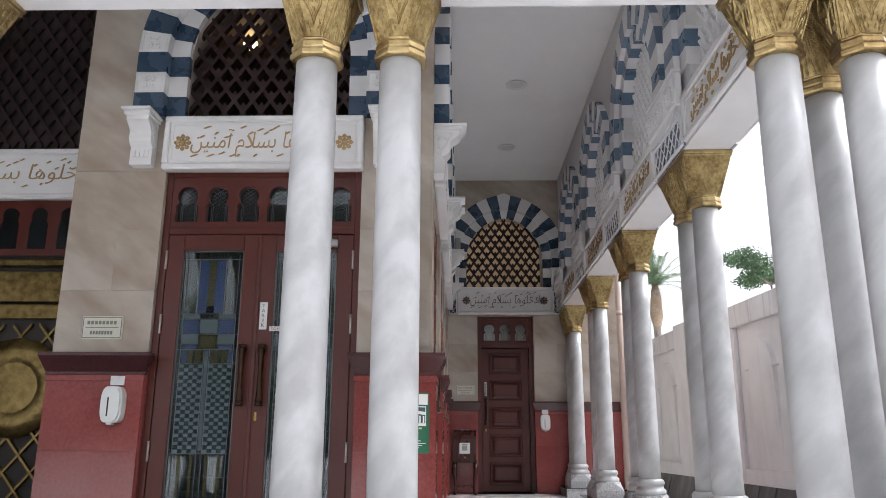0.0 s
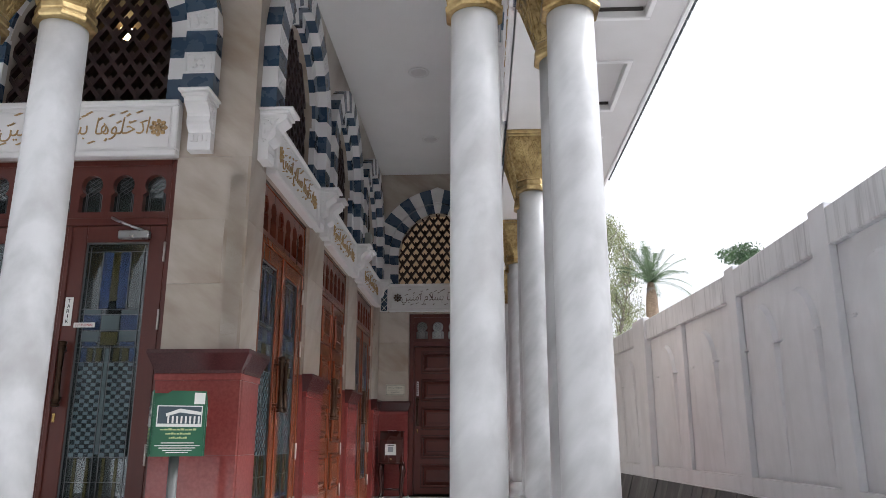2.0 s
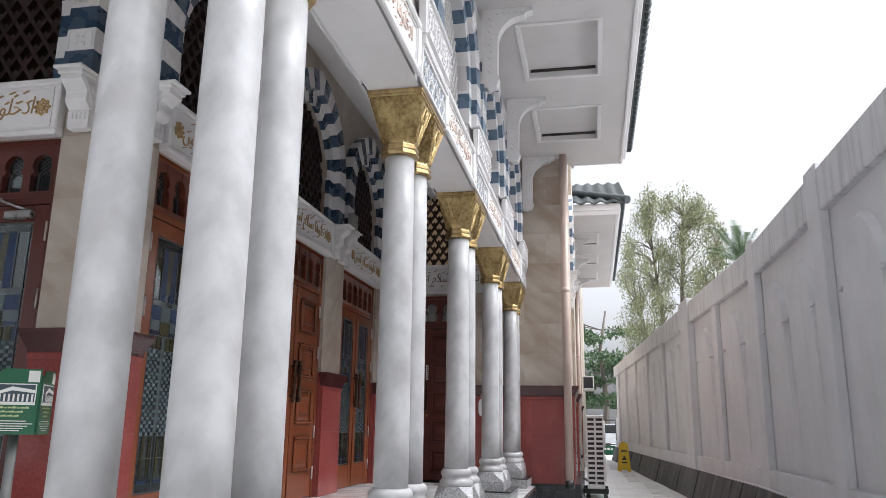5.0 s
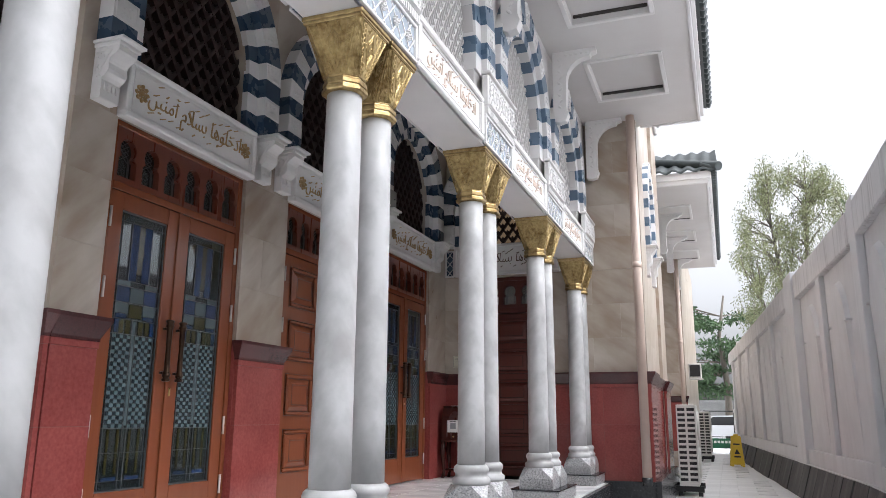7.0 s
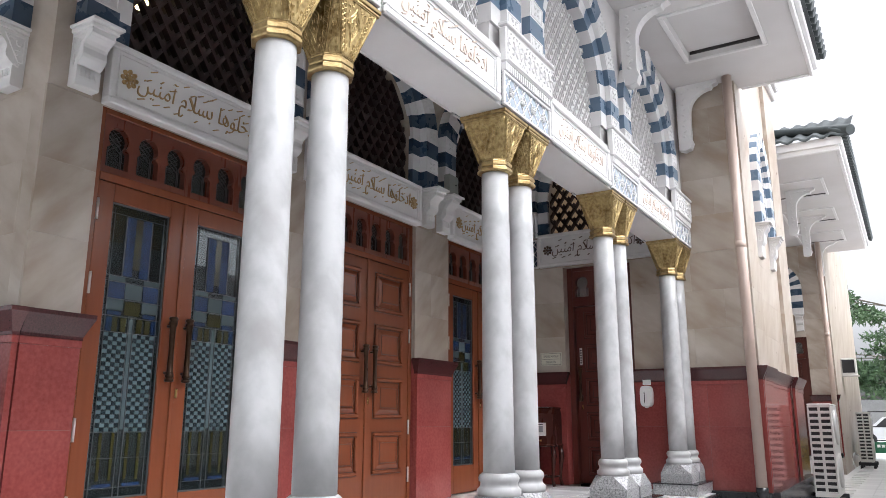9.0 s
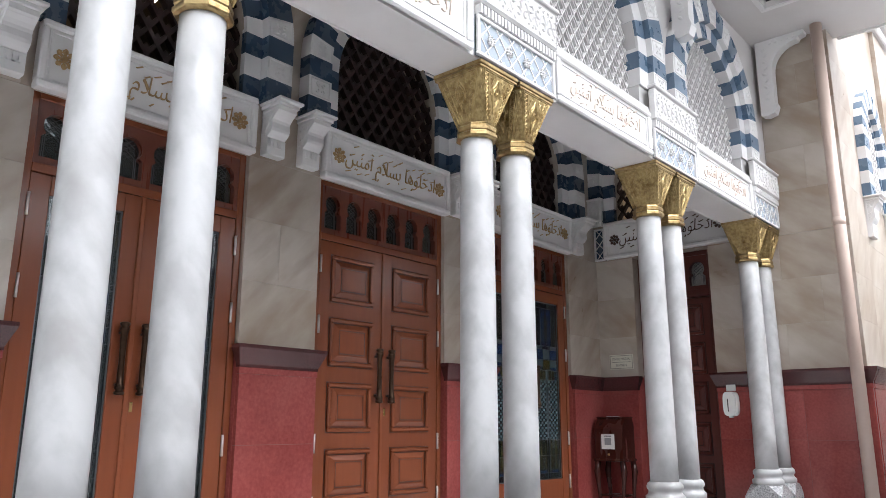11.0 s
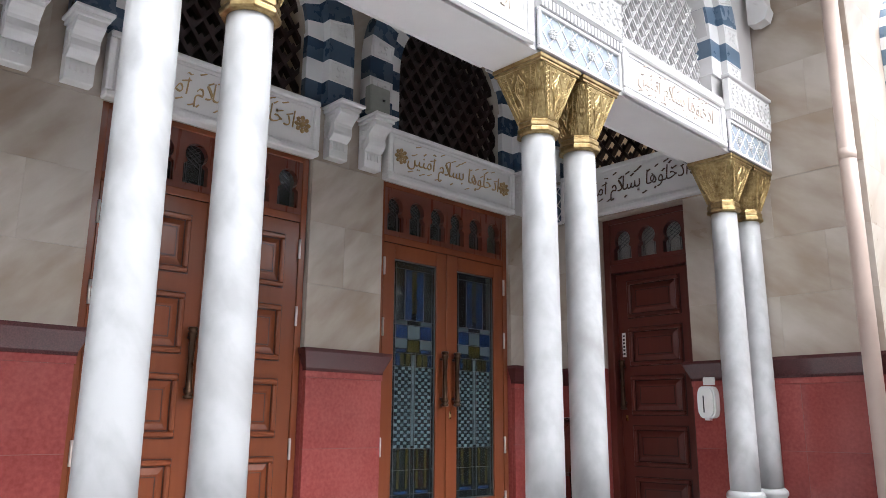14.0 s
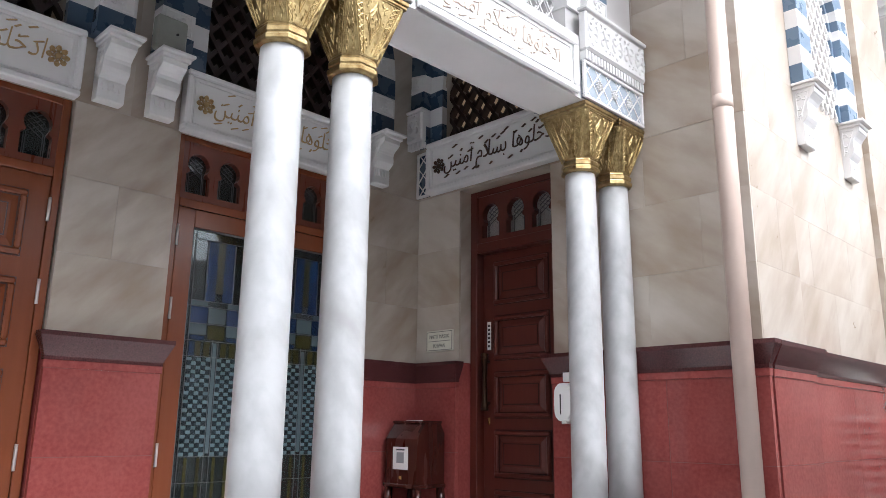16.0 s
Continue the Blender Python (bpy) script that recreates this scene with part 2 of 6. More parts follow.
# plan
FLOOR_Z, WAIN, CEIL, SOFFIT = 0.40, 1.80, 5.53, 3.242
WALL_X, FRONT_Y, END_Y = -0.21, 5.40, 12.32
BEAM_IN, BEAM_OUT, COL_X = 1.60, 1.94, 1.778
PITCH, CAP0 = 2.18, 2.905
HALF, OFF, SPRING = 0.64, 0.096, 4.13
RAD, RING = HALF + OFF, 0.37


def arch_z(x, r=RAD):
    """Height of the pointed arch's curve over its springing, x from its middle."""
    q = r * r - (abs(x) + OFF) ** 2
    return SPRING + math.sqrt(max(q, 0.0))


def arch_outline(r, z0, n=14):
    """Points of an arched opening from its foot on one side over the top to the other."""
    h = r - OFF
    side = []
    top = math.acos(OFF / r)
    for i in range(n + 1):
        a = top * i / n
        side.append((-OFF + r * math.cos(a), SPRING + r * math.sin(a)))
    right = [(h, z0)] + side
    return right + [(-x, z) for x, z in right[::-1][1:]]


def spandrel(bm, u0, u1, ztop, zbase, y0, y1, n=24):
    """Wall from u0 to u1 with the arched opening about 0, from the opening's foot zbase to ztop."""
    xs = sorted({-HALF + 2 * HALF * i / n for i in range(n + 1)})
    low = [(x, arch_z(x)) for x in xs]
    for (xa, za), (xb, zb) in zip(low, low[1:]):
        prism(bm, [(xa, za), (xb, zb), (xb, ztop), (xa, ztop)], y0, y1)
    if u0 < -HALF:
        box(bm, u0, -HALF, y0, y1, zbase, ztop)
    if u1 > HALF:
        box(bm, HALF, u1, y0, y1, zbase, ztop)
    return bm


STEP = 0.23


def arch_ring(parent, foot, inner_y, outer_y, back_y, courses=3, both=False, blue=None):
    """The striped ring: an inner order and a prouder outer order, piece by piece, white keystone on top."""
    n, blue = 8, blue or NAVY
    r_in, half = RAD - 0.005, HALF - 0.005
    top = math.acos(OFF / (RAD + RING / 2))
    key = top / (n + 0.5) * 0.5
    pitch = (top - key) / n
    rm = RAD + RING - STEP

    def wedge(r0, r1, a, b, s):
        k = 3
        pts = [(-OFF + r0 * math.cos(a + (b - a) * i / k), SPRING + r0 * math.sin(a + (b - a) * i / k)) for i in range(k + 1)]
        pts += [(-OFF + r1 * math.cos(b + (a - b) * i / k), SPRING + r1 * math.sin(b + (a - b) * i / k)) for i in range(k + 1)]
        return [(s * x, z) for x, z in pts]

    def add(polys, material):
        bm = bmesh.new()
        for pts, y in polys:
            prism(bm, pts, y, -y + 2 * back_y if both else back_y)
        vs = part("voussoir", bm, material, parent)
        if material is WHITE:
            pts, y = polys[-1]
            n = len(pts)
            cx, cz = sum(p[0] for p in pts) / n, sum(p[1] for p in pts) / n
            rb = bmesh.new()
            at = lambda u, v, o: (u, y - o, v)
            rim = [(cx + (px - cx) * 0.80, cz + (pz - cz) * 0.80) for px, pz in pts]
            ridge(rb, rim + rim[:1], at, 0.005, 0.005)
            for k in range(4):
                a = math.pi / 2 * k + 0.6
                ridge(rb, curl(cx + 0.034 * math.cos(a), cz + 0.034 * math.sin(a), 0.024, a, 1, 7), at, 0.006, 0.007)
            part("carving", rb, material, vs)

    for s in (1, -1):
        for i in range(n):
            a, b = i * pitch, (i + 1) * pitch
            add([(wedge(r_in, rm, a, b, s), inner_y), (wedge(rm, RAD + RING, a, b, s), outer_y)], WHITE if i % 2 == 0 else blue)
        h = (SPRING - foot) / courses
        for i in range(courses):
            z1 = SPRING - i * h
            add([([(s * half, z1 - h), (s * (rm - OFF), z1 - h), (s * (rm - OFF), z1), (s * half, z1)], inner_y),
                 ([(s * (rm - OFF), z1 - h), (s * (HALF + RING), z1 - h), (s * (HALF + RING), z1), (s * (rm - OFF), z1)], outer_y)], blue if i % 2 == 0 else WHITE)
    polys = []
    for r0, r1, y in ((r_in, rm, inner_y), (rm, RAD + RING, outer_y)):
        b = top - key
        right = [(-OFF + r0 * math.cos(b), SPRING + r0 * math.sin(b)), (-OFF + r1 * math.cos(b), SPRING + r1 * math.sin(b))]
        lift = 0.03 if r1 > rm else 0.0
        apex0, apex1 = SPRING + math.sqrt(r0 * r0 - OFF * OFF), SPRING + math.sqrt(r1 * r1 - OFF * OFF) + lift
        polys.append(([right[0], right[1], (0, apex1), (-right[1][0], right[1][1]), (-right[0][0], right[0][1]), (0, apex0)], y))
    add(polys, WHITE)


def glass_mat(name, color, trans=0.9, rough=0.03, ior=1.5):
    m = mat(name, color, rough)
    m.node_tree.nodes["Principled BSDF"].inputs["Transmission Weight"].default_value = trans
    m.node_tree.nodes["Principled BSDF"].inputs["IOR"].default_value = ior
    return m


GLASS = glass_mat("door_glass", (0.40, 0.52, 0.54), 0.97, 0.03, 1.62)
BLUE_GLASS = glass_mat("blue_glass", (0.014, 0.052, 0.165), 0.45, 0.08)
bt = BLUE_GLASS.node_tree
bn, bb, bg = bt.nodes.new("ShaderNodeTexNoise"), bt.nodes.new("ShaderNodeBump"), bt.nodes.new("ShaderNodeNewGeometry")
bn.inputs["Scale"].default_value, bn.inputs["Detail"].default_value = 75, 2
bb.inputs["Strength"].default_value, bb.inputs["Distance"].default_value = 0.7, 0.006
bt.links.new(bg.outputs["Position"], bn.inputs["Vector"])
bt.links.new(bn.outputs["Fac"], bb.inputs["Height"])
bt.links.new(bb.outputs[0], bt.nodes["Principled BSDF"].inputs["Normal"])
YELLOW_GLASS = glass_mat("yellow_glass", (0.085, 0.08, 0.02), 0.5, 0.15)
FROST_GLASS = glass_mat("frosted_glass", (0.15, 0.215, 0.23), 0.3, 0.22)
CLEAR_GLASS = glass_mat("clear_glass", (0.85, 0.87, 0.86), 0.97)
DEEP_GLASS = glass_mat("deep_teal_glass", (0.035, 0.06, 0.075), 0.35, 0.12)
PALE_GLASS = glass_mat("pale_glass", (0.13, 0.175, 0.185), 0.4, 0.14)
LEAD = mat("lead_came", (0.13, 0.14, 0.145), 0.42, 0.8)
INK = surface("brown_gilt_lettering", (0.33, 0.205, 0.085), (0.50, 0.345, 0.165), 0.4, metal=0.3, scale=20, bump=0.1)
TAN = surface("tan_relief_lettering", (0.68, 0.555, 0.475), (0.76, 0.65, 0.565), 0.5, scale=12, bump=0.05)
DARK_INK = surface("dark_brown_lettering", (0.05, 0.022, 0.012), (0.09, 0.04, 0.02), 0.45, scale=12, bump=0.05)
CREAM_GLOW = surface("cream_panel_added_glow", (0.42, 0.30, 0.19), (0.54, 0.41, 0.27), 0.6, scale=5, bump=0.02)
# slight emission added to brighten the board, which is no lamp
bl = CREAM_GLOW.node_tree.nodes["Principled BSDF"]
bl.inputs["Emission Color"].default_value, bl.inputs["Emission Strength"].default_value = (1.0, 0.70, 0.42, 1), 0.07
GROUT = surface("red_grout", (0.17, 0.05, 0.045), (0.23, 0.08, 0.072), 0.8, scale=20)
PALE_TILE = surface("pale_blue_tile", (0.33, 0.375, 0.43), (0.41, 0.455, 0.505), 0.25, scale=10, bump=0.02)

VERSE = "\ufe8d\ufea9\ufea7\ufee0\ufeee\ufeeb\ufe8e \ufe91\ufeb4\ufefc\ufee1 \ufe81\ufee3\ufee8\ufef4\ufee6"[::-1]


def letters(text, width, height, depth, swell=0.0, shear=0.0):
    """Mesh of built-in font text, centred on x and z, standing up, facing -y."""
    cu = bpy.data.curves.new("lettering", "FONT")
    cu.body, cu.extrude, cu.resolution_u, cu.offset, cu.shear = text, 0.01, 2, swell, shear
    ob = bpy.data.objects.new("lettering", cu)
    scene.collection.objects.link(ob)
    dg = bpy.context.evaluated_depsgraph_get()
    me = bpy.data.meshes.new_from_object(ob.evaluated_get(dg))
    bpy.data.objects.remove(ob)
    co = [v.co.copy() for v in me.vertices]
    x0, x1 = min(c.x for c in co), max(c.x for c in co)
    y0, y1 = min(c.y for c in co), max(c.y for c in co)
    for v, c in zip(me.vertices, co):
        v.co = ((c.x - (x0 + x1) / 2) / (x1 - x0) * width, -depth * (1 if c.z > 0 else 0), (c.y - (y0 + y1) / 2) / (y1 - y0) * height)
    bm = bmesh.new()
    bm.from_mesh(me)
    bpy.data.meshes.remove(me)
    return bm


def rosette(bm, x, z, y, r):
    """An eight-petalled flower in relief."""
    petal = lambda q, a, h: q * (0.74 + 0.30 * abs(math.cos(4 * a))) if q > r * 0.4 else q
    new_part = lathe(bmesh.new(), [(r * 0.98, 0.0), (r * 0.95, 0.014), (r * 0.84, 0.016), (r * 0.76, 0.003), (r * 0.56, 0.003), (r * 0.48, 0.012), (r * 0.41, 0.012), (r * 0.36, 0.002), (r * 0.30, 0.002), (r * 0.27, 0.015), (r * 0.10, 0.019)], 64, False, shape=petal)
    for v in new_part.verts:
        if v.co.to_2d().length > r * 0.38:
            v.co.z *= 0.25 + 0.75 * abs(math.cos(4 * math.atan2(v.co.y, v.co.x))) ** 0.5
        v.co = (x + v.co.x, y - v.co.z, z + v.co.y)
    me = bpy.data.meshes.new("rosette")
    new_part.to_mesh(me)
    new_part.free()
    bm.from_mesh(me)
    bpy.data.meshes.remove(me)
    return bm


verse_mesh = {}


def verse(w, h):
    """The verse, with its short vowel strokes and dots above and below."""
    bm = letters(VERSE, w, h, 0.010, -0.014, 0.18)
    rnd = random.Random(11)
    for i in range(26):
        x = -w * 0.47 + w * 0.94 * i / 25 + rnd.uniform(-0.012, 0.012)
        z = h * rnd.choice((0.46, 0.56, 0.34, 0.22, -0.46, -0.38))
        l = rnd.uniform(0.012, 0.034)
        prism(bm, [(x - l, z - 0.006), (x - l + 0.012, z - 0.009), (x + l, z + 0.010), (x + l - 0.010, z + 0.014)], -0.012, 0)
    return bm


def calligraphy_panel(m, w, h, ink, label, depth=0.09, parent_kind="calligraphy_panel"):
    """A framed white panel with the verse and a rosette at each end. Origin: middle of its foot, at the wall's face."""
    p = thing(parent_kind, label, "wall panel", m, "calligraphy panels")
    part("panel_board", B(-w / 2 + 0.006, w / 2 - 0.006, -depth + 0.022, -0.001, 0.006, h - 0.006), WHITE, p)
    bm = bmesh.new()
    f = 0.045
    for x0, x1, z0, z1 in ((-w / 2, w / 2, 0, f), (-w / 2, w / 2, h - f, h), (-w / 2, -w / 2 + f, f, h - f), (w / 2 - f, w / 2, f, h - f)):
        box(bm, x0, x1, -depth, -0.002, z0, z1, 0.01)
    part("frame", bm, WHITE, p)
    bm = bmesh.new()
    f2 = 0.062
    for x0, x1, z0, z1 in ((-w / 2 + f2, w / 2 - f2, f2, f2 + 0.01), (-w / 2 + f2, w / 2 - f2, h - f2 - 0.01, h - f2), (-w / 2 + f2, -w / 2 + f2 + 0.01, f2 + 0.01, h - f2 - 0.01), (w / 2 - f2 - 0.01, w / 2 - f2, f2 + 0.01, h - f2 - 0.01)):
        box(bm, x0, x1, -depth + 0.015, -depth + 0.024, z0, z1)
    part("bead", bm, WHITE, p)
    key = (round(w, 2), round(h, 2), ink.name, depth)
    if key not in verse_mesh:
        bm = verse(w - 0.42 if depth > 0.05 else w - 0.34, h * 0.52)
        bmesh.ops.translate(bm, verts=bm.verts, vec=(0, -depth + 0.023, h * 0.49))
        ob = part("lettering", bm, ink, p)
        verse_mesh[key] = ob.data
    else:
        ob = new("lettering", verse_mesh[key])
        ob.parent = p
    ob["kind"] = "stuff"
    for s in (-1, 1) if depth > 0.05 else ():
        part("rosette", rosette(bmesh.new(), s * (w / 2 - 0.145), h / 2, -depth + 0.024, 0.066), ink, p)
    return p


def bracket_mesh(w, h, d):
    """A console: a scroll swelling outwards to the top. Its back is at y = 0, its top at z = 0."""
    prof = [(0.0, 0.0), (-d * 0.86, 0.0), (-d * 0.86, -0.035), (-d * 0.80, -0.045)]
    for i in range(9):
        a = i / 8
        prof.append((-d * (0.78 - 0.48 * a - 0.10 * math.sin(2 * math.pi * a)), -0.05 - (h * 0.62 - 0.05) * a))
    prof += [(-d * 0.34, -h * 0.64), (-d * 0.34, -h * 0.98), (-d * 0.30, -h), (0, -h)]
    bm = bmesh.new()
    a = [bm.verts.new((-w / 2, y, z)) for y, z in prof]
    b = [bm.verts.new((w / 2, y, z)) for y, z in prof]
    bm.faces.new(a[::-1])
    bm.faces.new(b)
    for i in range(len(prof)):
        j = (i + 1) % len(prof)
        bm.faces.new((a[i], a[j], b[j], b[i]))
    bmesh.ops.recalc_face_normals(bm, faces=bm.faces)
    return bm


def bracket(m, w=0.165, h=0.405, d=0.235):
    p = thing("bracket", "white moulded scroll bracket under the striped arch", "bracket", m, "arch brackets")
    part("console", bracket_mesh(w, h - 0.05, d), WHITE, p).location = (0, 0, -0.05)
    bm = B(-w / 2 - 0.03, w / 2 + 0.03, -d - 0.02, 0, -0.022, 0, 0.004)
    box(bm, -w / 2 - 0.015, w / 2 + 0.015, -d * 0.94, 0, -0.05, -0.022, 0.004)
    part("cap_slab", bm, WHITE, p)
    bm = bmesh.new()
    for s in (-1, 1):
        at = lambda u, v, o: (s * (w / 2 + o), u, v)
        ridge(bm, [(-d * 0.62, -0.075), (-0.02, -0.075), (-0.02, -h * 0.60), (-d * 0.2, -h * 0.60), (-d * 0.62, -0.075)], at, 0.004, 0.005)
        for u, v, r, a in ((-d * 0.45, -0.115, 0.026, 0.5), (-d * 0.2, -0.12, 0.026, 2.5), (-d * 0.25, -0.19, 0.026, 1.0), (-d * 0.2, -0.26, 0.020, 3.0)):
            ridge(bm, curl(u, v, r, a, s, 8), at, 0.005, 0.006)
    part("side_carving", bm, WHITE, p)["kind"] = "stuff"
    for i in range(4):
        x = (i - 1.5) * w * 0.2
        part("flute", B(x - 0.009, x + 0.009, -d * 0.375, -d * 0.3, -h * 0.84, -h * 0.72), WHITE, p)
    return p


def lattice_screen(parent, y, material, pitch, bar, name="lattice_bar", cusps=True, foot=3.66, depth=0.03):
    """Crossed diagonal bars cut to the arched opening."""
    slope = 1.38
    z0, z1 = foot, arch_z(0) - 0.002
    span = 2 * HALF
    bm = bmesh.new()

    def inside(x, z):
        return abs(x) <= HALF and z0 <= z <= (arch_z(x))

    for s in (1, -1):
        c = -span * slope - 3
        k = int((z0 - HALF * slope) / pitch) - 2
        while k * pitch < z1 + HALF * slope + pitch:
            c = k * pitch
            pts = []
            for i in range(121):
                x = -HALF + span * i / 120
                if inside(x, c + s * slope * x):
                    pts.append(x)
            if len(pts) > 1:
                xa, xb = pts[0], pts[-1]
                n = bar * math.sqrt(1 + slope * slope) / 2
                yo = y + (0.004 if s > 0 else 0)
                prism(bm, [(xa, c + s * slope * xa - n), (xb, c + s * slope * xb - n), (xb, c + s * slope * xb + n), (xa, c + s * slope * xa + n)], yo, yo + depth)
            k += 1
    ob = part(name, bm, material, parent)
    ob["kind"] = "stuff"
    if cusps:
        bm = bmesh.new()
        cell_z, cell_x = pitch, pitch / slope
        k0 = int(z0 / (cell_z / 2)) - 1
        for j in range(k0, int(z1 / (cell_z / 2)) + 2):
            for i in range(-int(HALF / cell_x) - 2, int(HALF / cell_x) + 3):
                x = (i + 0.5 * ((j + 1) % 2)) * cell_x
                z = j * cell_z / 2
                if inside(x, z - cell_z * 0.4) and inside(x - cell_x * 0.34, z) and inside(x + cell_x * 0.34, z):
                    q, c = cell_x, cell_z
                    prism(bm, [(x, z - 0.46 * c), (x + 0.33 * q, z - 0.13 * c), (x + 0.17 * q, z - 0.23 * c), (x, z - 0.06 * c), (x - 0.17 * q, z - 0.23 * c), (x - 0.33 * q, z - 0.13 * c)], y + 0.006, y + 0.02)
        part("heart_cusp", bm, material, parent)["kind"] = "stuff"
    return ob


def keyhole(xc, zb, h, zt):
    """Right half of a keyhole outline, from foot to top."""
    r = h * 0.92
    zc = zt - r
    pts = [(xc + h, zb), (xc + h, zc - r * 0.95), (xc + h * 0.72, zc - r * 0.72)]
    for i in range(7):
        a = radians(-40 + 130 * i / 6)
        pts.append((xc + r * math.cos(a), zc + r * math.sin(a)))
    return pts


def transom(parent, x0, x1, z0, z1, n, y0, y1, pane_mat, wood=None):
    """A board pierced by a row of keyhole lights, with leaded panes."""
    w = (x1 - x0) / n
    bm, cames = bmesh.new(), bmesh.new()
    for i in range(n):
        a, b = x0 + i * w, x0 + (i + 1) * w
        c = (a + b) / 2
        kh = keyhole(c, z0 + 0.045, w * 0.365, z1 - 0.07)
        prism(bm, [(c, z0), (b, z0), (b, z1), (c, z1)] + kh[::-1] + [(c, z0 + 0.045)], y0, y1)
        mir = [(2 * c - x, z) for x, z in kh]
        prism(bm, [(a, z0), (c, z0), (c, z0 + 0.045)] + mir + [(c, z1), (a, z1)], y0, y1)
        for q in (0.2, 0.25):
            for s in (-1, 1):
                box(cames, c + s * w * q - 0.002, c + s * w * q + 0.002, y1 - 0.014, y1 - 0.008, z0 + 0.06, z0 + (z1 - z0) * 0.50)
        zc = z0 + (z1 - z0) * 0.62
        for k in range(4):
            for s in (-1, 1):
                d = (k - 1.5) * w * 0.14
                prism(cames, [(c - w * 0.2, zc + d - s * w * 0.14), (c + w * 0.2, zc + d + s * w * 0.14), (c + w * 0.2, zc + d + s * w * 0.14 + 0.004), (c - w * 0.2, zc + d - s * w * 0.14 + 0.004)], y1 - 0.014, y1 - 0.008)
    part("transom_board", bm, wood or WOOD, parent)
    part("leading", cames, LEAD, parent)
    part("transom_glass", B(x0 + 0.01, x1 - 0.01, y1 - 0.006, y1 - 0.001, z0 + 0.01, z1 - 0.01), pane_mat, parent)


def pull_handle(parent, x, z0, z1, y):
    h = z1 - z0
    end = [(0.019, 0.0), (0.027, 0.004), (0.029, 0.016), (0.022, 0.022), (0.020, 0.030), (0.027, 0.035), (0.027, 0.048), (0.021, 0.053), (0.024, 0.062), (0.019, 0.070)]
    prof = end + [(0.0185, h * 0.3), (0.0160, h * 0.5), (0.0185, h * 0.7)] + [(r, h - z) for r, z in end[::-1]]
    hd = part("pull_handle", lathe(bmesh.new(), [(r * 1.08, z0 + z) for r, z in prof], 16, x=x, y=y - 0.055), BRONZE, parent, "turned bronze pull handle")
    for z in (z0 + h * 0.14, z1 - h * 0.14):
        part("standoff", tube(bmesh.new(), [(x, y, z), (x, y - 0.05, z)], 0.009), BRONZE, hd)


def raised_panel(parent, x0, x1, z0, z1, y, m=None):
    """A coffered wooden panel: beaded outer frame, bevelled field."""
    m = m or WOOD
    bm = bmesh.new()
    f = 0.034
    for a, b, c, d in ((x0, x1, z0, z0 + f), (x0, x1, z1 - f, z1), (x0, x0 + f, z0 + f, z1 - f), (x1 - f, x1, z0 + f, z1 - f)):
        box(bm, a, b, y - 0.026, y, c, d, 0.009)
    pn = part("raised_panel", bm, m, parent)
    bm = bmesh.new()
    i0, i1 = 0.042, 0.080
    ys = (y - 0.002, y - 0.019)
    a = [bm.verts.new(p) for p in ((x0 + i0, ys[0], z0 + i0), (x1 - i0, ys[0], z0 + i0), (x1 - i0, ys[0], z1 - i0), (x0 + i0, ys[0], z1 - i0))]
    b = [bm.verts.new(p) for p in ((x0 + i1, ys[1], z0 + i1), (x1 - i1, ys[1], z0 + i1), (x1 - i1, ys[1], z1 - i1), (x0 + i1, ys[1], z1 - i1))]
    for k in range(4):
        bm.faces.new((a[k], a[(k + 1) % 4], b[(k + 1) % 4], b[k]))
    bm.faces.new(b)
    q = 0.012
    part("field", bm, m, pn)
    # thin dark strips round frame and field: groove shade put into colour
    bm = bmesh.new()
    for xa, xb, za, zb in ((x0 + i1 + q, x1 - i1 - q, z0 + i1 + q, z0 + i1 + q + 0.009), (x0 + i1 + q, x1 - i1 - q, z1 - i1 - q - 0.006, z1 - i1 - q), (x0 + i1 + q, x0 + i1 + q + 0.006, z0 + i1 + q, z1 - i1 - q), (x1 - i1 - q - 0.006, x1 - i1 - q, z0 + i1 + q, z1 - i1 - q)):
        box(bm, xa, xb, y - 0.0215, y - 0.0185, za, zb)
    for xa, xb, za, zb in ((x0 - 0.007, x1 + 0.007, z0 - 0.007, z0), (x0 - 0.007, x1 + 0.007, z1, z1 + 0.007), (x0 - 0.007, x0, z0, z1), (x1, x1 + 0.007, z0, z1)):
        box(bm, xa, xb, y - 0.003, y + 0.001, za, zb)
    for xa, xb, za, zb in ((x0 + f, x1 - f, z0 + f, z0 + i0), (x0 + f, x1 - f, z1 - i0, z1 - f), (x0 + f, x0 + i0, z0 + i0, z1 - i0), (x1 - i0, x1 - f, z0 + i0, z1 - i0)):
        box(bm, xa, xb, y - 0.002, y + 0.001, za, zb)
    part("groove", bm, GROOVE if m is WOOD else LATTICE, pn)


def hinges(parent, x, zs, y):
    for z in zs:
        part("hinge", tube(bmesh.new(), [(x, y, z - 0.07), (x, y, z + 0.07)], 0.009), HINGE, parent, "pale steel barrel hinge")


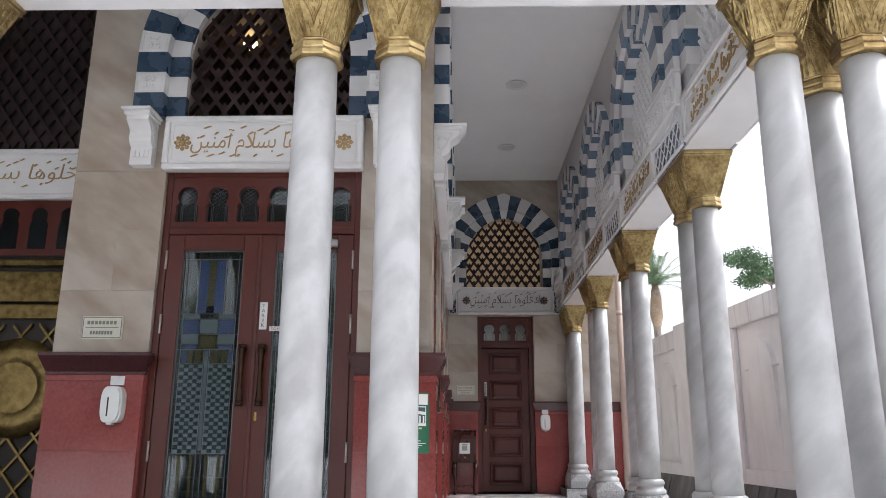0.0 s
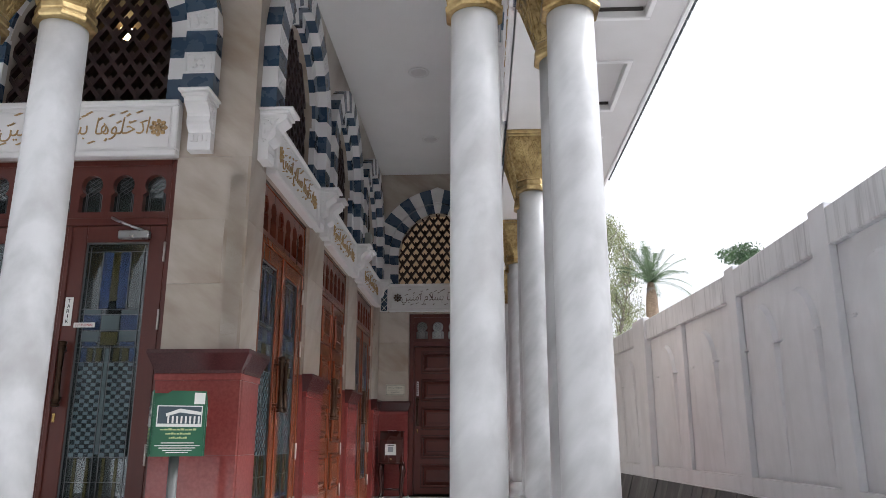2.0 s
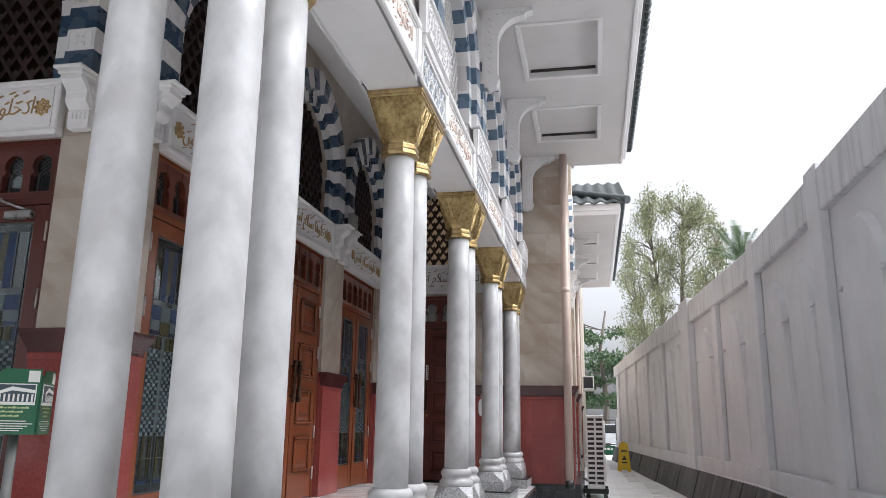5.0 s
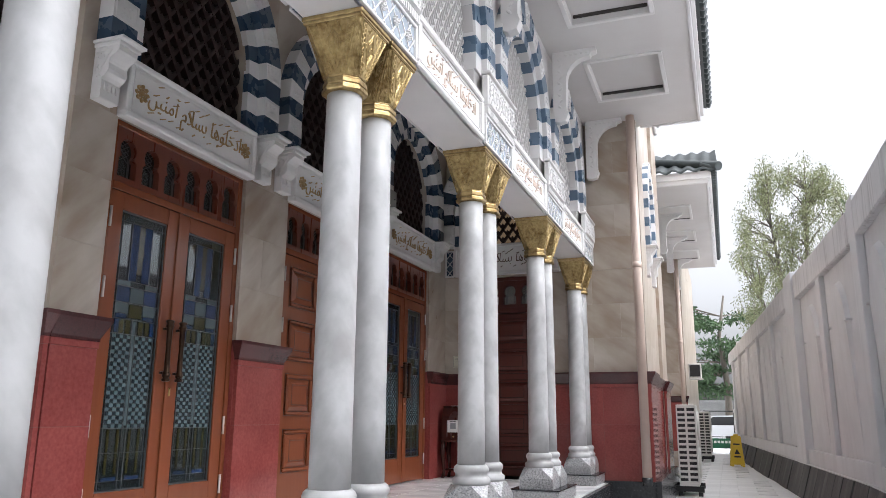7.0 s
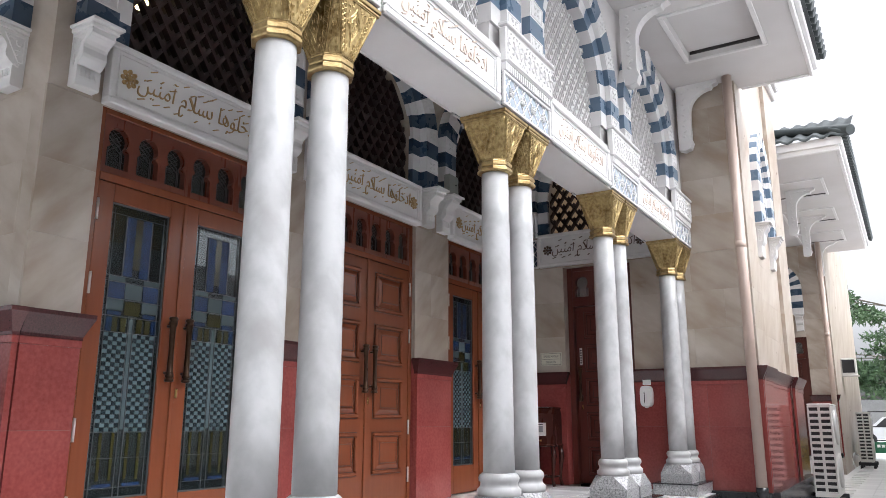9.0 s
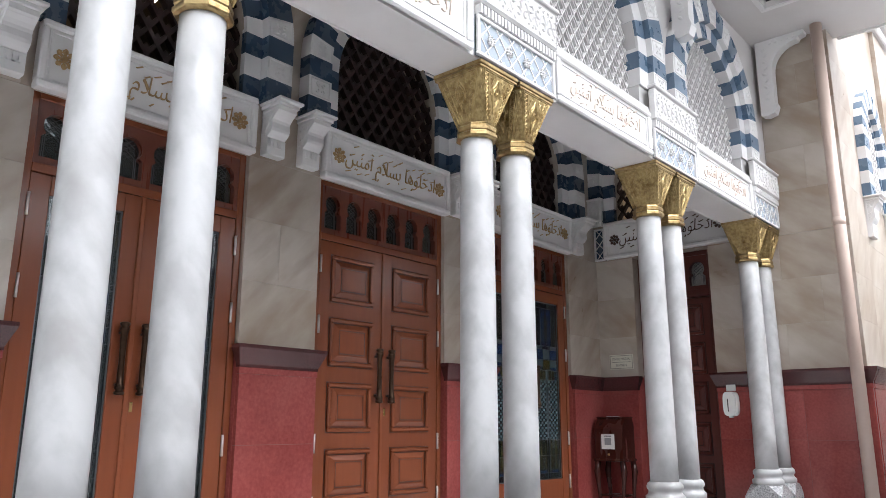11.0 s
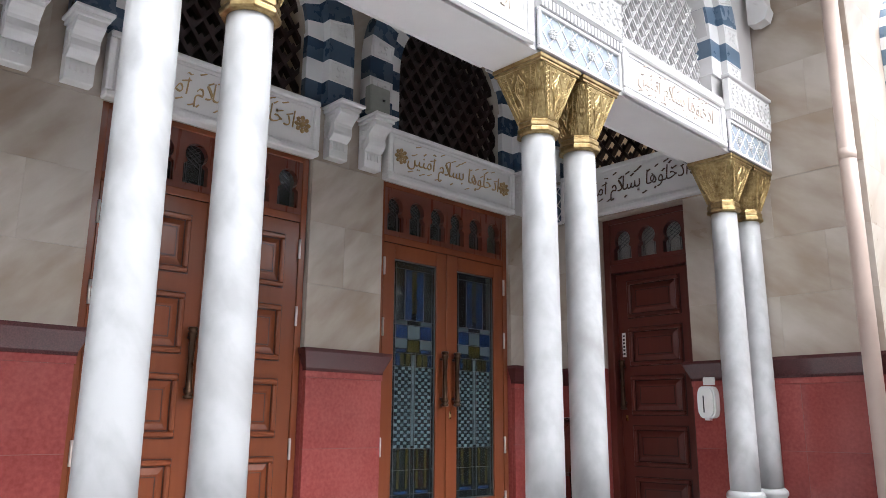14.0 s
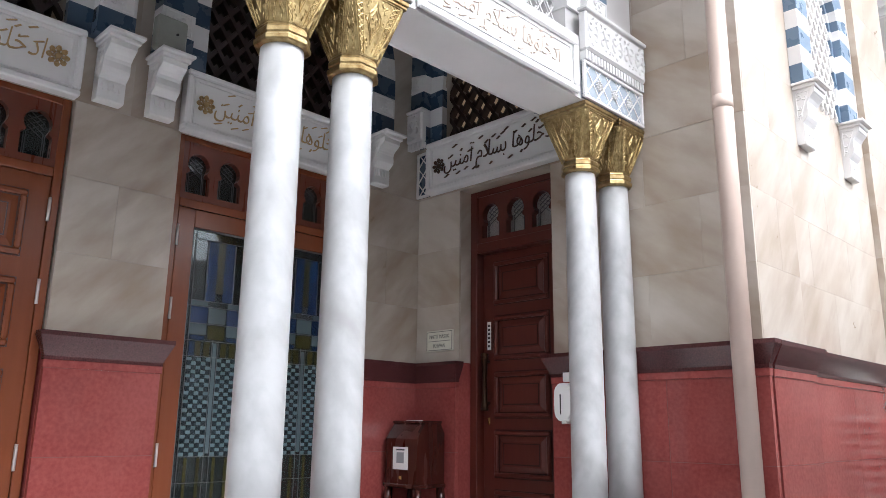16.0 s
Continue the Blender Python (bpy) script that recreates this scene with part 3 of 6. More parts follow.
def glass_leaf(parent, x0, x1, z0, z1, y, m=None):
    """A wooden frame round a leaded light with coloured pieces."""
    leaf = part("leaf", bmesh.new(), m or WOOD, parent)
    st, tr, br = 0.120, 0.12, 0.29
    bm = bmesh.new()
    box(bm, x0, x0 + st, y, y + 0.045, z0, z1, 0.004)
    box(bm, x1 - st, x1, y, y + 0.045, z0, z1, 0.004)
    box(bm, x0 + st, x1 - st, y, y + 0.045, z0, z0 + br, 0.004)
    box(bm, x0 + st, x1 - st, y, y + 0.045, z1 - tr, z1, 0.004)
    bm.to_mesh(leaf.data)
    bm.free()
    a, b, c, d = x0 + st, x1 - st, z0 + br, z1 - tr
    w, h = b - a, d - c
    yg = y + 0.018
    part("pane", B(a, b, yg + 0.006, yg + 0.012, c, d), GLASS, leaf)
    bm = bmesh.new()
    for xa, xb, za, zb in ((a, b, c, c + 0.010), (a, b, d - 0.010, d), (a, a + 0.010, c, d), (b - 0.010, b, c, d)):
        box(bm, xa, xb, yg - 0.004, yg + 0.005, za, zb)
    for q, s0, s1, t in ((0.075, 0.0, 0.985, 0.002), (0.925, 0.0, 0.985, 0.002), (0.28, 0.745, 0.96, 0.004), (0.72, 0.745, 0.96, 0.004), (0.455, 0.0, 0.61, 0.002), (0.545, 0.0, 0.61, 0.002)):
        box(bm, a + w * q - t, a + w * q + t, yg - 0.001, yg + 0.005, c + h * s0, c + h * s1)
    for q in (0.965, 0.745, 0.725, 0.665, 0.605, 0.55, 0.215, 0.13, 0.035):
        box(bm, a, b, yg, yg + 0.005, c + h * q - 0.0018, c + h * q + 0.0018)
    part("came", bm, LEAD, leaf, "lead cames")

    def piece(q0, q1, s0, s1, m, name):
        part(name, B(a + w * q0, a + w * q1, yg + 0.001, yg + 0.006, c + h * s0, c + h * s1), m, leaf)
    piece(0.29, 0.44, 0.748, 0.962, BLUE_GLASS, "blue_pane")
    piece(0.56, 0.71, 0.748, 0.962, BLUE_GLASS, "blue_pane")
    piece(0.442, 0.558, 0.775, 0.962, YELLOW_GLASS, "yellow_pane")
    for q0, q1 in ((0.08, 0.34), (0.66, 0.92)):
        piece(q0, q1, 0.667, 0.722, BLUE_GLASS, "blue_pane")
        piece(q0, q1, 0.727, 0.743, PALE_GLASS, "pale_pane")
        piece(q0, q1, 0.625, 0.663, PALE_GLASS, "pale_pane")
        piece(q0 + 0.02, q1 - 0.02, 0.608, 0.622, BLUE_GLASS, "blue_pane")
    piece(0.36, 0.64, 0.668, 0.722, PALE_GLASS, "pale_pane")
    piece(0.37, 0.63, 0.612, 0.660, YELLOW_GLASS, "yellow_pane")
    for q, m2 in ((0.10, BLUE_GLASS), (0.185, YELLOW_GLASS), (0.325, YELLOW_GLASS), (0.595, YELLOW_GLASS), (0.735, YELLOW_GLASS), (0.845, BLUE_GLASS)):
        piece(q, q + 0.09, 0.552, 0.602, m2, "yellow_pane" if m2 is YELLOW_GLASS else "blue_pane")
    piece(0.47, 0.53, 0.225, 0.60, PALE_GLASS, "pale_pane")
    for q in (0.17, 0.36, 0.60, 0.79):
        piece(q, q + 0.045, 0.058, 0.212, YELLOW_GLASS, "yellow_pane")
    for q in (0.13, 0.60):
        piece(q, q + 0.28, 0.036, 0.048, BLUE_GLASS, "blue_pane")
    bm, deep = bmesh.new(), bmesh.new()
    for c0 in (0.085, 0.55):
        for i in range(5):
            for j in range(23):
                xa = a + w * (c0 + i * 0.073)
                za = c + h * (0.217 + j * 0.01445)
                if (i + j) % 2 == 0:
                    box(bm, xa, xa + w * 0.070, yg + 0.001, yg + 0.006, za, za + h * 0.0118)
                else:
                    box(deep, xa + w * 0.012, xa + w * 0.060, yg + 0.002, yg + 0.006, za + h * 0.001, za + h * 0.0125)
    ob = part("checker_panes", bm, FROST_GLASS, leaf, "small frosted grey-green checkered panes")
    ob["kind"] = "stuff"
    part("deep_panes", deep, DEEP_GLASS, leaf, "small dark teal panes between the frosted ones")["kind"] = "stuff"
    return leaf


def wood_leaf(parent, x0, x1, z0, z1, y, n=4, edge=0.118, m=None, low=0.285, gap=0.13):
    m = m or WOOD
    leaf = part("leaf", B(x0, x1, y, y + 0.045, z0, z1, 0.004), m, parent)
    h = (z1 - z0 - low + 0.02) / n
    for i in range(n):
        za = z0 + low + i * h
        raised_panel(leaf, x0 + edge, x1 - edge, za, za + h - gap, y, m)
    return leaf


def double_door(m, kind, label, name, wood=None):
    """Two leaves under a transom of keyhole lights. Origin: middle of the opening at floor level, at the frame's face."""
    p = thing(name, label, "door", m, "", "structure")
    w, leaf_top, top = 0.75, 2.30, 2.79
    bm = bmesh.new()
    box(bm, -w, -w + 0.05, -0.008, 0.10, 0, top, 0.004)
    box(bm, w - 0.05, w, -0.008, 0.10, 0, top, 0.004)
    box(bm, -w + 0.05, w - 0.05, -0.008, 0.10, leaf_top, leaf_top + 0.055, 0.004)
    box(bm, -w + 0.05, w - 0.05, -0.008, 0.10, top - 0.04, top, 0.004)
    wood = wood or WOOD
    part("door_frame", bm, wood, p)
    transom(p, -w + 0.05, w - 0.05, leaf_top + 0.055, top - 0.04, 6, 0.0, 0.055, GLASS, TRANSOM if wood is WOOD else wood)
    for s in (-1, 1):
        xa, xb = (0.002, w - 0.053) if s > 0 else (-w + 0.053, -0.002)
        leaf = (glass_leaf if kind == "glass" else wood_leaf)(p, xa, xb, 0.012, leaf_top - 0.004, 0.0, m=wood)
        hx = s * 0.070
        pull_handle(leaf, hx, 1.03, 1.47, 0.0)
        hinges(leaf, s * (w - 0.052), (0.27, 0.72, 1.62, 2.10), -0.014)
    part("astragal", B(-0.016, 0.016, -0.014, -0.001, 0.012, leaf_top - 0.004, 0.004), wood, p)
    part("lock", B(0.03, 0.05, -0.006, 0.0, 0.93, 0.99, 0.002), BRASS, p)
    return p


# ---- setting ----
ground = part("ground", B(-60, 60, -40, 400, -0.3, 0.0), PAVING)
tagged(ground, "grey paved ground round the building", "", "", "structure")
floor = structure("floor", "raised pale tiled porch floor with a black granite edge")
part("slab", B(-6, 2.12, 2.55, END_Y - 0.05, 0.0, FLOOR_Z - 0.012), BLACK, floor)
tile_mesh = None
for i in range(14):
    for j in range(17):
        x, y = 2.08 - 0.6 * (i + 1), 2.6 + 0.597 * j
        if x < -3.2 or (x < WALL_X - 0.5 and y > FRONT_Y - 0.3) or y > END_Y - 0.3:
            continue
        if tile_mesh is None:
            ob = part("floor_tile", B(0, 0.597, 0, 0.594, -0.011, 0, 0.0015), FLOOR, floor)
            tile_mesh = ob.data
        else:
            ob = new("floor_tile", tile_mesh)
            ob.parent = floor
        ob.location = (x, y, FLOOR_Z)
ceiling = part("ceiling", B(-6, BEAM_OUT - 0.06, 2.9, 12.6, CEIL + 0.001, CEIL + 0.1), CEILING)
tagged(ceiling, "flat white porch ceiling", "", "", "structure")

# cladding: (wall object, local runs)
def clad(parent, x0, x1, z0, z1, y0, y1, material, cw, ch, name, gap=0.0008, bev=0.0004, seed=1, stagger=True):
    """Slabs in courses over a face, joints left open."""
    rnd = random.Random(seed)
    z = z0
    j = 0
    while z < z1 - 0.02:
        zt = min(z + ch, z1)
        if z1 - zt < 0.1:
            zt = z1
        x = x0
        first = cw * (1.0 if j % 2 == 0 or not stagger else 0.5)
        while x < x1 - 0.02:
            xt = min(x + first, x1)
            if x1 - xt < 0.12:
                xt = x1
            part(name, B(x + gap / 2, xt - gap / 2, y0, y1, z + gap / 2, zt - gap / 2, bev), material, parent)
            x, first = xt, cw
        z = zt
        j += 1


def dado(parent, x0, x1, ends=(0, 0), z0=FLOOR_Z, face=0.0):
    """Red granite slabs under a moulded maroon cap that leans outwards. Local face at y = face."""
    clad(parent, x0, x1, z0, WAIN - 0.20, face - 0.035, face, RED, 0.85, 0.72, "red_slab", gap=0.0035, stagger=False)
    part("grout", B(x0 + 0.004, x1 - 0.004, face - 0.0335, face, z0, WAIN - 0.20), GROUT, parent)
    part("red_fillet", B(x0 - 0.006, x1 + 0.006, face - 0.042, face, WAIN - 0.20, WAIN - 0.155, 0.003), RED, parent)
    e0, e1 = 0.045 * ends[0], 0.045 * ends[1]
    bm = bmesh.new()
    low = [(x0 - 0.006, face - 0.045), (x1 + 0.006, face - 0.045), (x1 + 0.006, face), (x0 - 0.006, face)]
    up = [(x0 - e0 - 0.006, face - 0.095), (x1 + e1 + 0.006, face - 0.095), (x1 + e1 + 0.006, face), (x0 - e0 - 0.006, face)]
    rings = []
    for pts, z in ((low, WAIN - 0.155), (low, WAIN - 0.135), (up, WAIN - 0.025), (up, WAIN)):
        rings.append([bm.verts.new((x, y, z)) for x, y in pts])
    for a, b in zip(rings, rings[1:]):
        for i in range(4):
            bm.faces.new((a[i], a[(i + 1) % 4], b[(i + 1) % 4], b[i]))
    bm.faces.new(rings[0][::-1])
    bm.faces.new(rings[-1])
    part("dado_cap", bm, MAROON, parent)


def wall_bay(parent, u, d0, d1):
    """Wall over one door: the opening's spandrel. Local, about u."""
    bm = spandrel(bmesh.new(), -(u - d0), d1 - u, CEIL, 3.19, 0.001, 0.30)
    bmesh.ops.translate(bm, verts=bm.verts, vec=(u, 0, 0))
    part("wall_over_arch", bm, STONE, parent)
    part("lintel", B(u - HALF - 0.001, u + HALF + 0.001, 0.002, 0.28, 3.19, 3.60), STONE, parent)


def wall_arch(m, material_back, label, brackets=True, foot=3.615):
    a = thing("striped_arch", label, "arch", m, "striped arches")
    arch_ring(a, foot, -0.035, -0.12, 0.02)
    lattice_screen(a, 0.06, LATTICE, 0.20, 0.03, cusps=True, foot=min(foot, 3.66) - 0.03, depth=0.055)
    bm = bmesh.new()
    pts = arch_outline(RAD, 3.60)
    prism(bm, pts, 0.20, 0.22)
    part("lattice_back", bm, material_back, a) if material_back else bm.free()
    for s in (-1, 1) if brackets else ():
        bracket(m @ pose(s * 0.925, 0, 0) @ pose(0, 0, foot))
    return a


# main wall facing +x
TOX = lambda y: pose(WALL_X, y, 0, 0, 0, 90)
main_wall = structure("wall_west", "beige stone wall with a red granite dado between the doors", TOX(0))
DOORS = (6.53, 8.715, 10.893)
for a, b in ((5.40, 5.78), (7.285, 7.965), (9.475, 10.145), (11.655, 12.34)):
    part("wall_core", B(max(a, 5.42) + 0.01, b - 0.01, 0.021, 0.32, FLOOR_Z, 3.19), STONE, main_wall)
    clad(main_wall, a, b, WAIN, 3.188, 0.0, 0.02, STONE, 0.62, 0.46, "stone_slab")
    for q, n in ((a, 1), (b, -1)):
        part("stone_return", B(min(q, q + n * 0.02), max(q, q + n * 0.02), 0.021, 0.14, WAIN, 3.19), STONE, main_wall)
        part("red_return", B(min(q, q + n * 0.02), max(q, q + n * 0.02), 0.001, 0.14, FLOOR_Z, WAIN - 0.003), RED, main_wall)
    dado(main_wall, a + (0.008 if a < 5.5 else 0), b if b < 12 else 12.3, ends=(1 if a > 5.5 else 0, 1 if b < 12 else 0))
for i, y in enumerate(DOORS):
    d0 = 5.43 if i == 0 else (DOORS[i - 1] + y) / 2
    d1 = 12.34 if i == 2 else (DOORS[i + 1] + y) / 2
    wall_bay(main_wall, y, d0, d1)
    wall_arch(TOX(y), None, "navy and white striped pointed arch over a dark lattice")
    calligraphy_panel(TOX(y) @ pose(-0.012, 0.0, 3.178), 1.525, 0.432, INK, "white framed panel with gilt calligraphy over a door")
    glass = i != 1
    double_door(TOX(y) @ pose(0, 0.04, FLOOR_Z), "glass" if glass else "wood",
                "red-brown double door with leaded coloured glass" if glass else "red-brown double door with square raised panels", "door_%d" % (i + 2))

# front wall facing -y
TOY = lambda x, y=FRONT_Y: pose(x, y, 0)
front_wall = structure("wall_south", "beige stone front wall with a red granite dado", TOY(0))
DOOR0 = -1.50
for a, b in ((-2.95, -2.25), (-0.75, WALL_X)):
    part("wall_core", B(a + 0.01, b - 0.01, 0.02, 0.32, FLOOR_Z, 3.19), STONE, front_wall)
    clad(front_wall, a, b, WAIN, 3.188, 0.0, 0.02, STONE, 0.75, 0.46, "stone_slab")
    for q, n in ((a, 1), (b, -1)):
        if q > -0.3:
            continue
        part("stone_return", B(min(q, q + n * 0.02), max(q, q + n * 0.02), 0.021, 0.7 if q < -2.5 else 0.14, WAIN, 3.19), STONE, front_wall)
        part("red_return", B(min(q, q + n * 0.02), max(q, q + n * 0.02), 0.001, 0.7 if q < -2.5 else 0.14, FLOOR_Z, WAIN - 0.003), RED, front_wall)
    dado(front_wall, a, b if b < -1 else WALL_X + 0.035, ends=(1, 1 if b < -1 else 1.33))
bm = spandrel(bmesh.new(), -1.45, WALL_X - DOOR0, CEIL, 3.19, 0.001, 0.30)
bmesh.ops.translate(bm, verts=bm.verts, vec=(DOOR0, 0, 0))
part("wall_over_arch", bm, STONE, front_wall)
part("lintel", B(DOOR0 - HALF - 0.001, DOOR0 + HALF + 0.001, 0.002, 0.28, 3.19, 3.60), STONE, front_wall)
wall_arch(TOY(DOOR0), None, "navy and white striped pointed arch over a dark lattice")
calligraphy_panel(TOY(DOOR0) @ pose(0, 0, 3.176), 1.525, 0.43, INK, "white framed panel with gilt calligraphy over a door")
double_door(TOY(DOOR0) @ pose(0, 0.05, FLOOR_Z), "glass", "dark red-brown double door with leaded coloured glass", "door_1", DARK_RED_WOOD)

# end wall facing -y
end_wall = structure("wall_north", "beige stone end wall with a red granite dado", TOY(0, END_Y))
ED = 0.725
for a, b in ((WALL_X, 0.27), (1.18, 2.62)):
    part("wall_core", B(a + 0.01, b - 0.01, 0.02, 0.40, 0, 3.19), STONE, end_wall)
    clad(end_wall, a, b, WAIN, 3.188, 0.0, 0.02, STONE, 0.75, 0.46, "stone_slab")
    dado(end_wall, a + 0.002, b if b < 2 else 2.655, ends=(0 if a < 0 else 1, 1 if b < 2 else 1.33))
part("stone_return", B(0.25, 0.27, 0.021, 0.16, WAIN, 3.19), STONE, end_wall)
part("stone_return", B(1.18, 1.20, 0.021, 0.16, WAIN, 3.19), STONE, end_wall)
part("red_return", B(0.25, 0.27, 0.0, 0.16, FLOOR_Z, WAIN - 0.003), RED, end_wall)
part("red_return", B(1.18, 1.20, 0.0, 0.16, FLOOR_Z, WAIN - 0.003), RED, end_wall)
bm = spandrel(bmesh.new(), WALL_X - ED, 1.90 - ED, CEIL, 3.19, 0.001, 0.30)
bmesh.ops.translate(bm, verts=bm.verts, vec=(ED, 0, 0))
part("wall_over_arch", bm, STONE, end_wall)
clad(end_wall, 1.902, 2.62, 3.19, 5.32, 0.0, 0.02, STONE, 0.75, 0.46, "stone_slab")
part("wall_core", B(1.91, 2.61, 0.02, 0.40, 3.19, 6.6), STONE, end_wall)
part("plinth", B(1.9, 2.66, -0.10, 0, 0.0, FLOOR_Z + 0.02, 0.01), BLACK, end_wall)
part("lintel", B(ED - HALF - 0.001, ED + HALF + 0.001, 0.002, 0.28, 3.19, 3.64), STONE, end_wall)
wall_arch(TOY(ED, END_Y), CREAM_GLOW, "navy and white striped pointed arch over a brown lattice", False, 3.66)
calligraphy_panel(TOY(ED, END_Y) @ pose(0, 0, 3.20), 1.56, 0.45, DARK_INK, "white framed panel with dark brown calligraphy")

# columns
SHAFT0, SHAFT1 = 0.86, 2.845


GILT = surface("gilt_relief", (0.20, 0.13, 0.05), (0.53, 0.41, 0.20), 0.47, metal=1.0, scale=40, bump=0.2, bump_scale=60, big=8)


def add_relief(m, scale, depth):
    """Small rounded bosses and grooves in the surface's relief."""
    t = m.node_tree
    b = t.nodes["Principled BSDF"]
    old = b.inputs["Normal"].links[0].from_node
    co = t.nodes.new("ShaderNodeTexCoord")
    vo = t.nodes.new("ShaderNodeTexVoronoi")
    vo.feature = "SMOOTH_F1"
    vo.inputs["Scale"].default_value = scale
    vo.inputs["Randomness"].default_value = 0.55
    t.links.new(co.outputs["Object"], vo.inputs["Vector"])
    bp = t.nodes.new("ShaderNodeBump")
    bp.inputs["Strength"].default_value, bp.inputs["Distance"].default_value = 0.8, depth
    bp.invert = True
    t.links.new(vo.outputs["Distance"], bp.inputs["Height"])
    t.links.new(old.outputs[0], bp.inputs["Normal"])
    t.links.new(bp.outputs[0], b.inputs["Normal"])


add_relief(GILT, 130, 0.0012)


def make_column():
    c = thing("column", "slender white marble column with a gilded capital on a granite base", "column", pose(0, 0, 0), "porch columns")
    prof = [(0.101, SHAFT0), (0.100, 1.2), (0.098, 1.9), (0.095, 2.5), (0.092, SHAFT1)]
    part("shaft", lathe(bmesh.new(), prof, 32), MARBLE, c)
    base = [(0.135, 0.72), (0.140, 0.735), (0.140, 0.76), (0.125, 0.772), (0.118, 0.785), (0.118, 0.80), (0.128, 0.812), (0.130, 0.83), (0.122, 0.848), (0.108, 0.86)]
    part("base", lathe(bmesh.new(), base, 28), MARBLE, c)
    bm = bmesh.new()
    w, k = 0.165, 0.10
    rings = []
    for z, q in ((0.525, 0.0), (0.62, 0.0), (0.72, k)):
        rings.append([bm.verts.new((sx * (w - (q if e else 0) - (0.02 if z > 0.7 else 0)), sy * (w - (0 if e else q) - (0.02 if z > 0.7 else 0)), z)) for sx, sy, e in ((1, -1, 0), (1, 1, 0), (1, 1, 1), (-1, 1, 1), (-1, 1, 0), (-1, -1, 0), (-1, -1, 1), (1, -1, 1))])
    for a, b in zip(rings, rings[1:]):
        for i in range(8):
            va = [a[i], a[(i + 1) % 8], b[(i + 1) % 8], b[i]]
            bm.faces.new(va)
    bm.faces.new(rings[-1])
    bm.faces.new(rings[0][::-1])
    bmesh.ops.remove_doubles(bm, verts=bm.verts, dist=0.0005)
    bmesh.ops.recalc_face_normals(bm, faces=bm.faces)
    part("pedestal", bm, GRANITE, c, "speckled grey granite pedestal with chamfered corners")
    bm = bmesh.new()
    z0, z1, ra, rb, ca, cb = 2.928, 3.200, 0.103, 0.168, 0.0603, 0.022
    rings = []
    for z, r, ch in ((z0, ra, ca), (z1, rb, cb)):
        q = r - ch
        rings.append([bm.verts.new((x, y, z)) for x, y in ((r, -q), (r, q), (q, r), (-q, r), (-r, q), (-r, -q), (-q, -r), (q, -r))])
    for a, b in zip(rings, rings[1:]):
        for i in range(8):
            bm.faces.new((a[i], a[(i + 1) % 8], b[(i + 1) % 8], b[i]))
    bm.faces.new(rings[0][::-1])
    bm.faces.new(rings[-1])
    cap = part("capital", bm, GILT, c, "gilded faceted capital with engraved foliage")
    for k in range(4):
        ang = math.pi / 2 * k
        turn = Matrix.Rotation(ang, 4, "Z")
        corner = Matrix.Rotation(ang + math.pi / 4, 4, "Z")

        def face(u, v, o):
            """u across in half widths of the face, v up from 0 to 1."""
            r = ra + (rb - ra) * v
            return turn @ Vector((r + o, u * (r - ca - (cb - ca) * v), z0 + (z1 - z0) * v - o * 0.28))

        def edge(u, v, o):
            r, ch = ra + (rb - ra) * v, ca + (cb - ca) * v
            return corner @ Vector(((2 * r - ch) / math.sqrt(2) + o, u * ch / math.sqrt(2), z0 + (z1 - z0) * v - o * 0.4))

        bm = bmesh.new()
        for s in (-1, 1):
            ridge(bm, [(s * 0.95, 0.01), (s * 0.95, 0.99)], face, 0.022, 0.004)
            ridge(bm, [(s * 0.60, 0.02), (s * 0.64, 0.5), (s * 0.66, 0.96)], face, 0.022, 0.003)
            n = 11
            for i in range(n):
                va, vb = 0.03 + 0.93 * i / n, 0.03 + 0.93 * (i + 1) / n
                ridge(bm, [(s * 0.64, va), (s * 0.93, vb)], face, 0.016, 0.0025)
                ridge(bm, [(s * 0.93, va), (s * 0.64, vb)], face, 0.016, 0.0025)
            for sc, h in ((1.0, 0.004), (0.72, 0.003)):
                pts = [(0, 0.52 - 0.33 * sc), (0.16, 0.52 - 0.17 * sc), (0.36, 0.52), (0.30, 0.52 + 0.16 * sc), (0.12, 0.52 + 0.24 * sc), (0, 0.52 + 0.36 * sc)]
                ridge(bm, [(s * u * sc, v) for u, v in pts], face, 0.026, h)
            for u, v, r, a in ((0.12, 0.56, 0.10, 0.4), (0.10, 0.42, 0.08, 2.2), (0.44, 0.80, 0.10, 1.0), (0.44, 0.24, 0.09, 2.8), (0.30, 0.10, 0.07, 0.3), (0.28, 0.90, 0.07, 2.0), (0.46, 0.60, 0.07, 3.6)):
                ridge(bm, [(s * p, v + (q - v) * 0.8) for p, q in curl(u, v, r, a, 1, 8)], face, 0.024, 0.0035)
        ridge(bm, [(-0.95, 0.975), (0.95, 0.975)], face, 0.014, 0.004)
        part("foliage_relief", bm, GILT, cap)
        bm = bmesh.new()
        for s in (-1, 1):
            ridge(bm, [(s * 0.9, 0.01), (s * 0.85, 0.97)], edge, 0.05, 0.003)
            for i in range(6):
                v = 0.08 + 0.15 * i
                ridge(bm, [(p * 1.3 * s, v + (q - v) * 0.5) for p, q in curl(0.28, v, 0.16, 1.0 + i, 1 if i % 2 else -1, 7)], edge, 0.05, 0.003)
        part("corner_relief", bm, GILT, cap)
        m4 = corner @ Matrix.Translation((0.205, 0, 3.178)) @ Matrix.Rotation(0.35, 4, "Y") @ Matrix.Diagonal((0.012, 0.014, 0.026, 1))
        bm = bmesh.new()
        bmesh.ops.create_icosphere(bm, subdivisions=2, radius=1, matrix=m4)
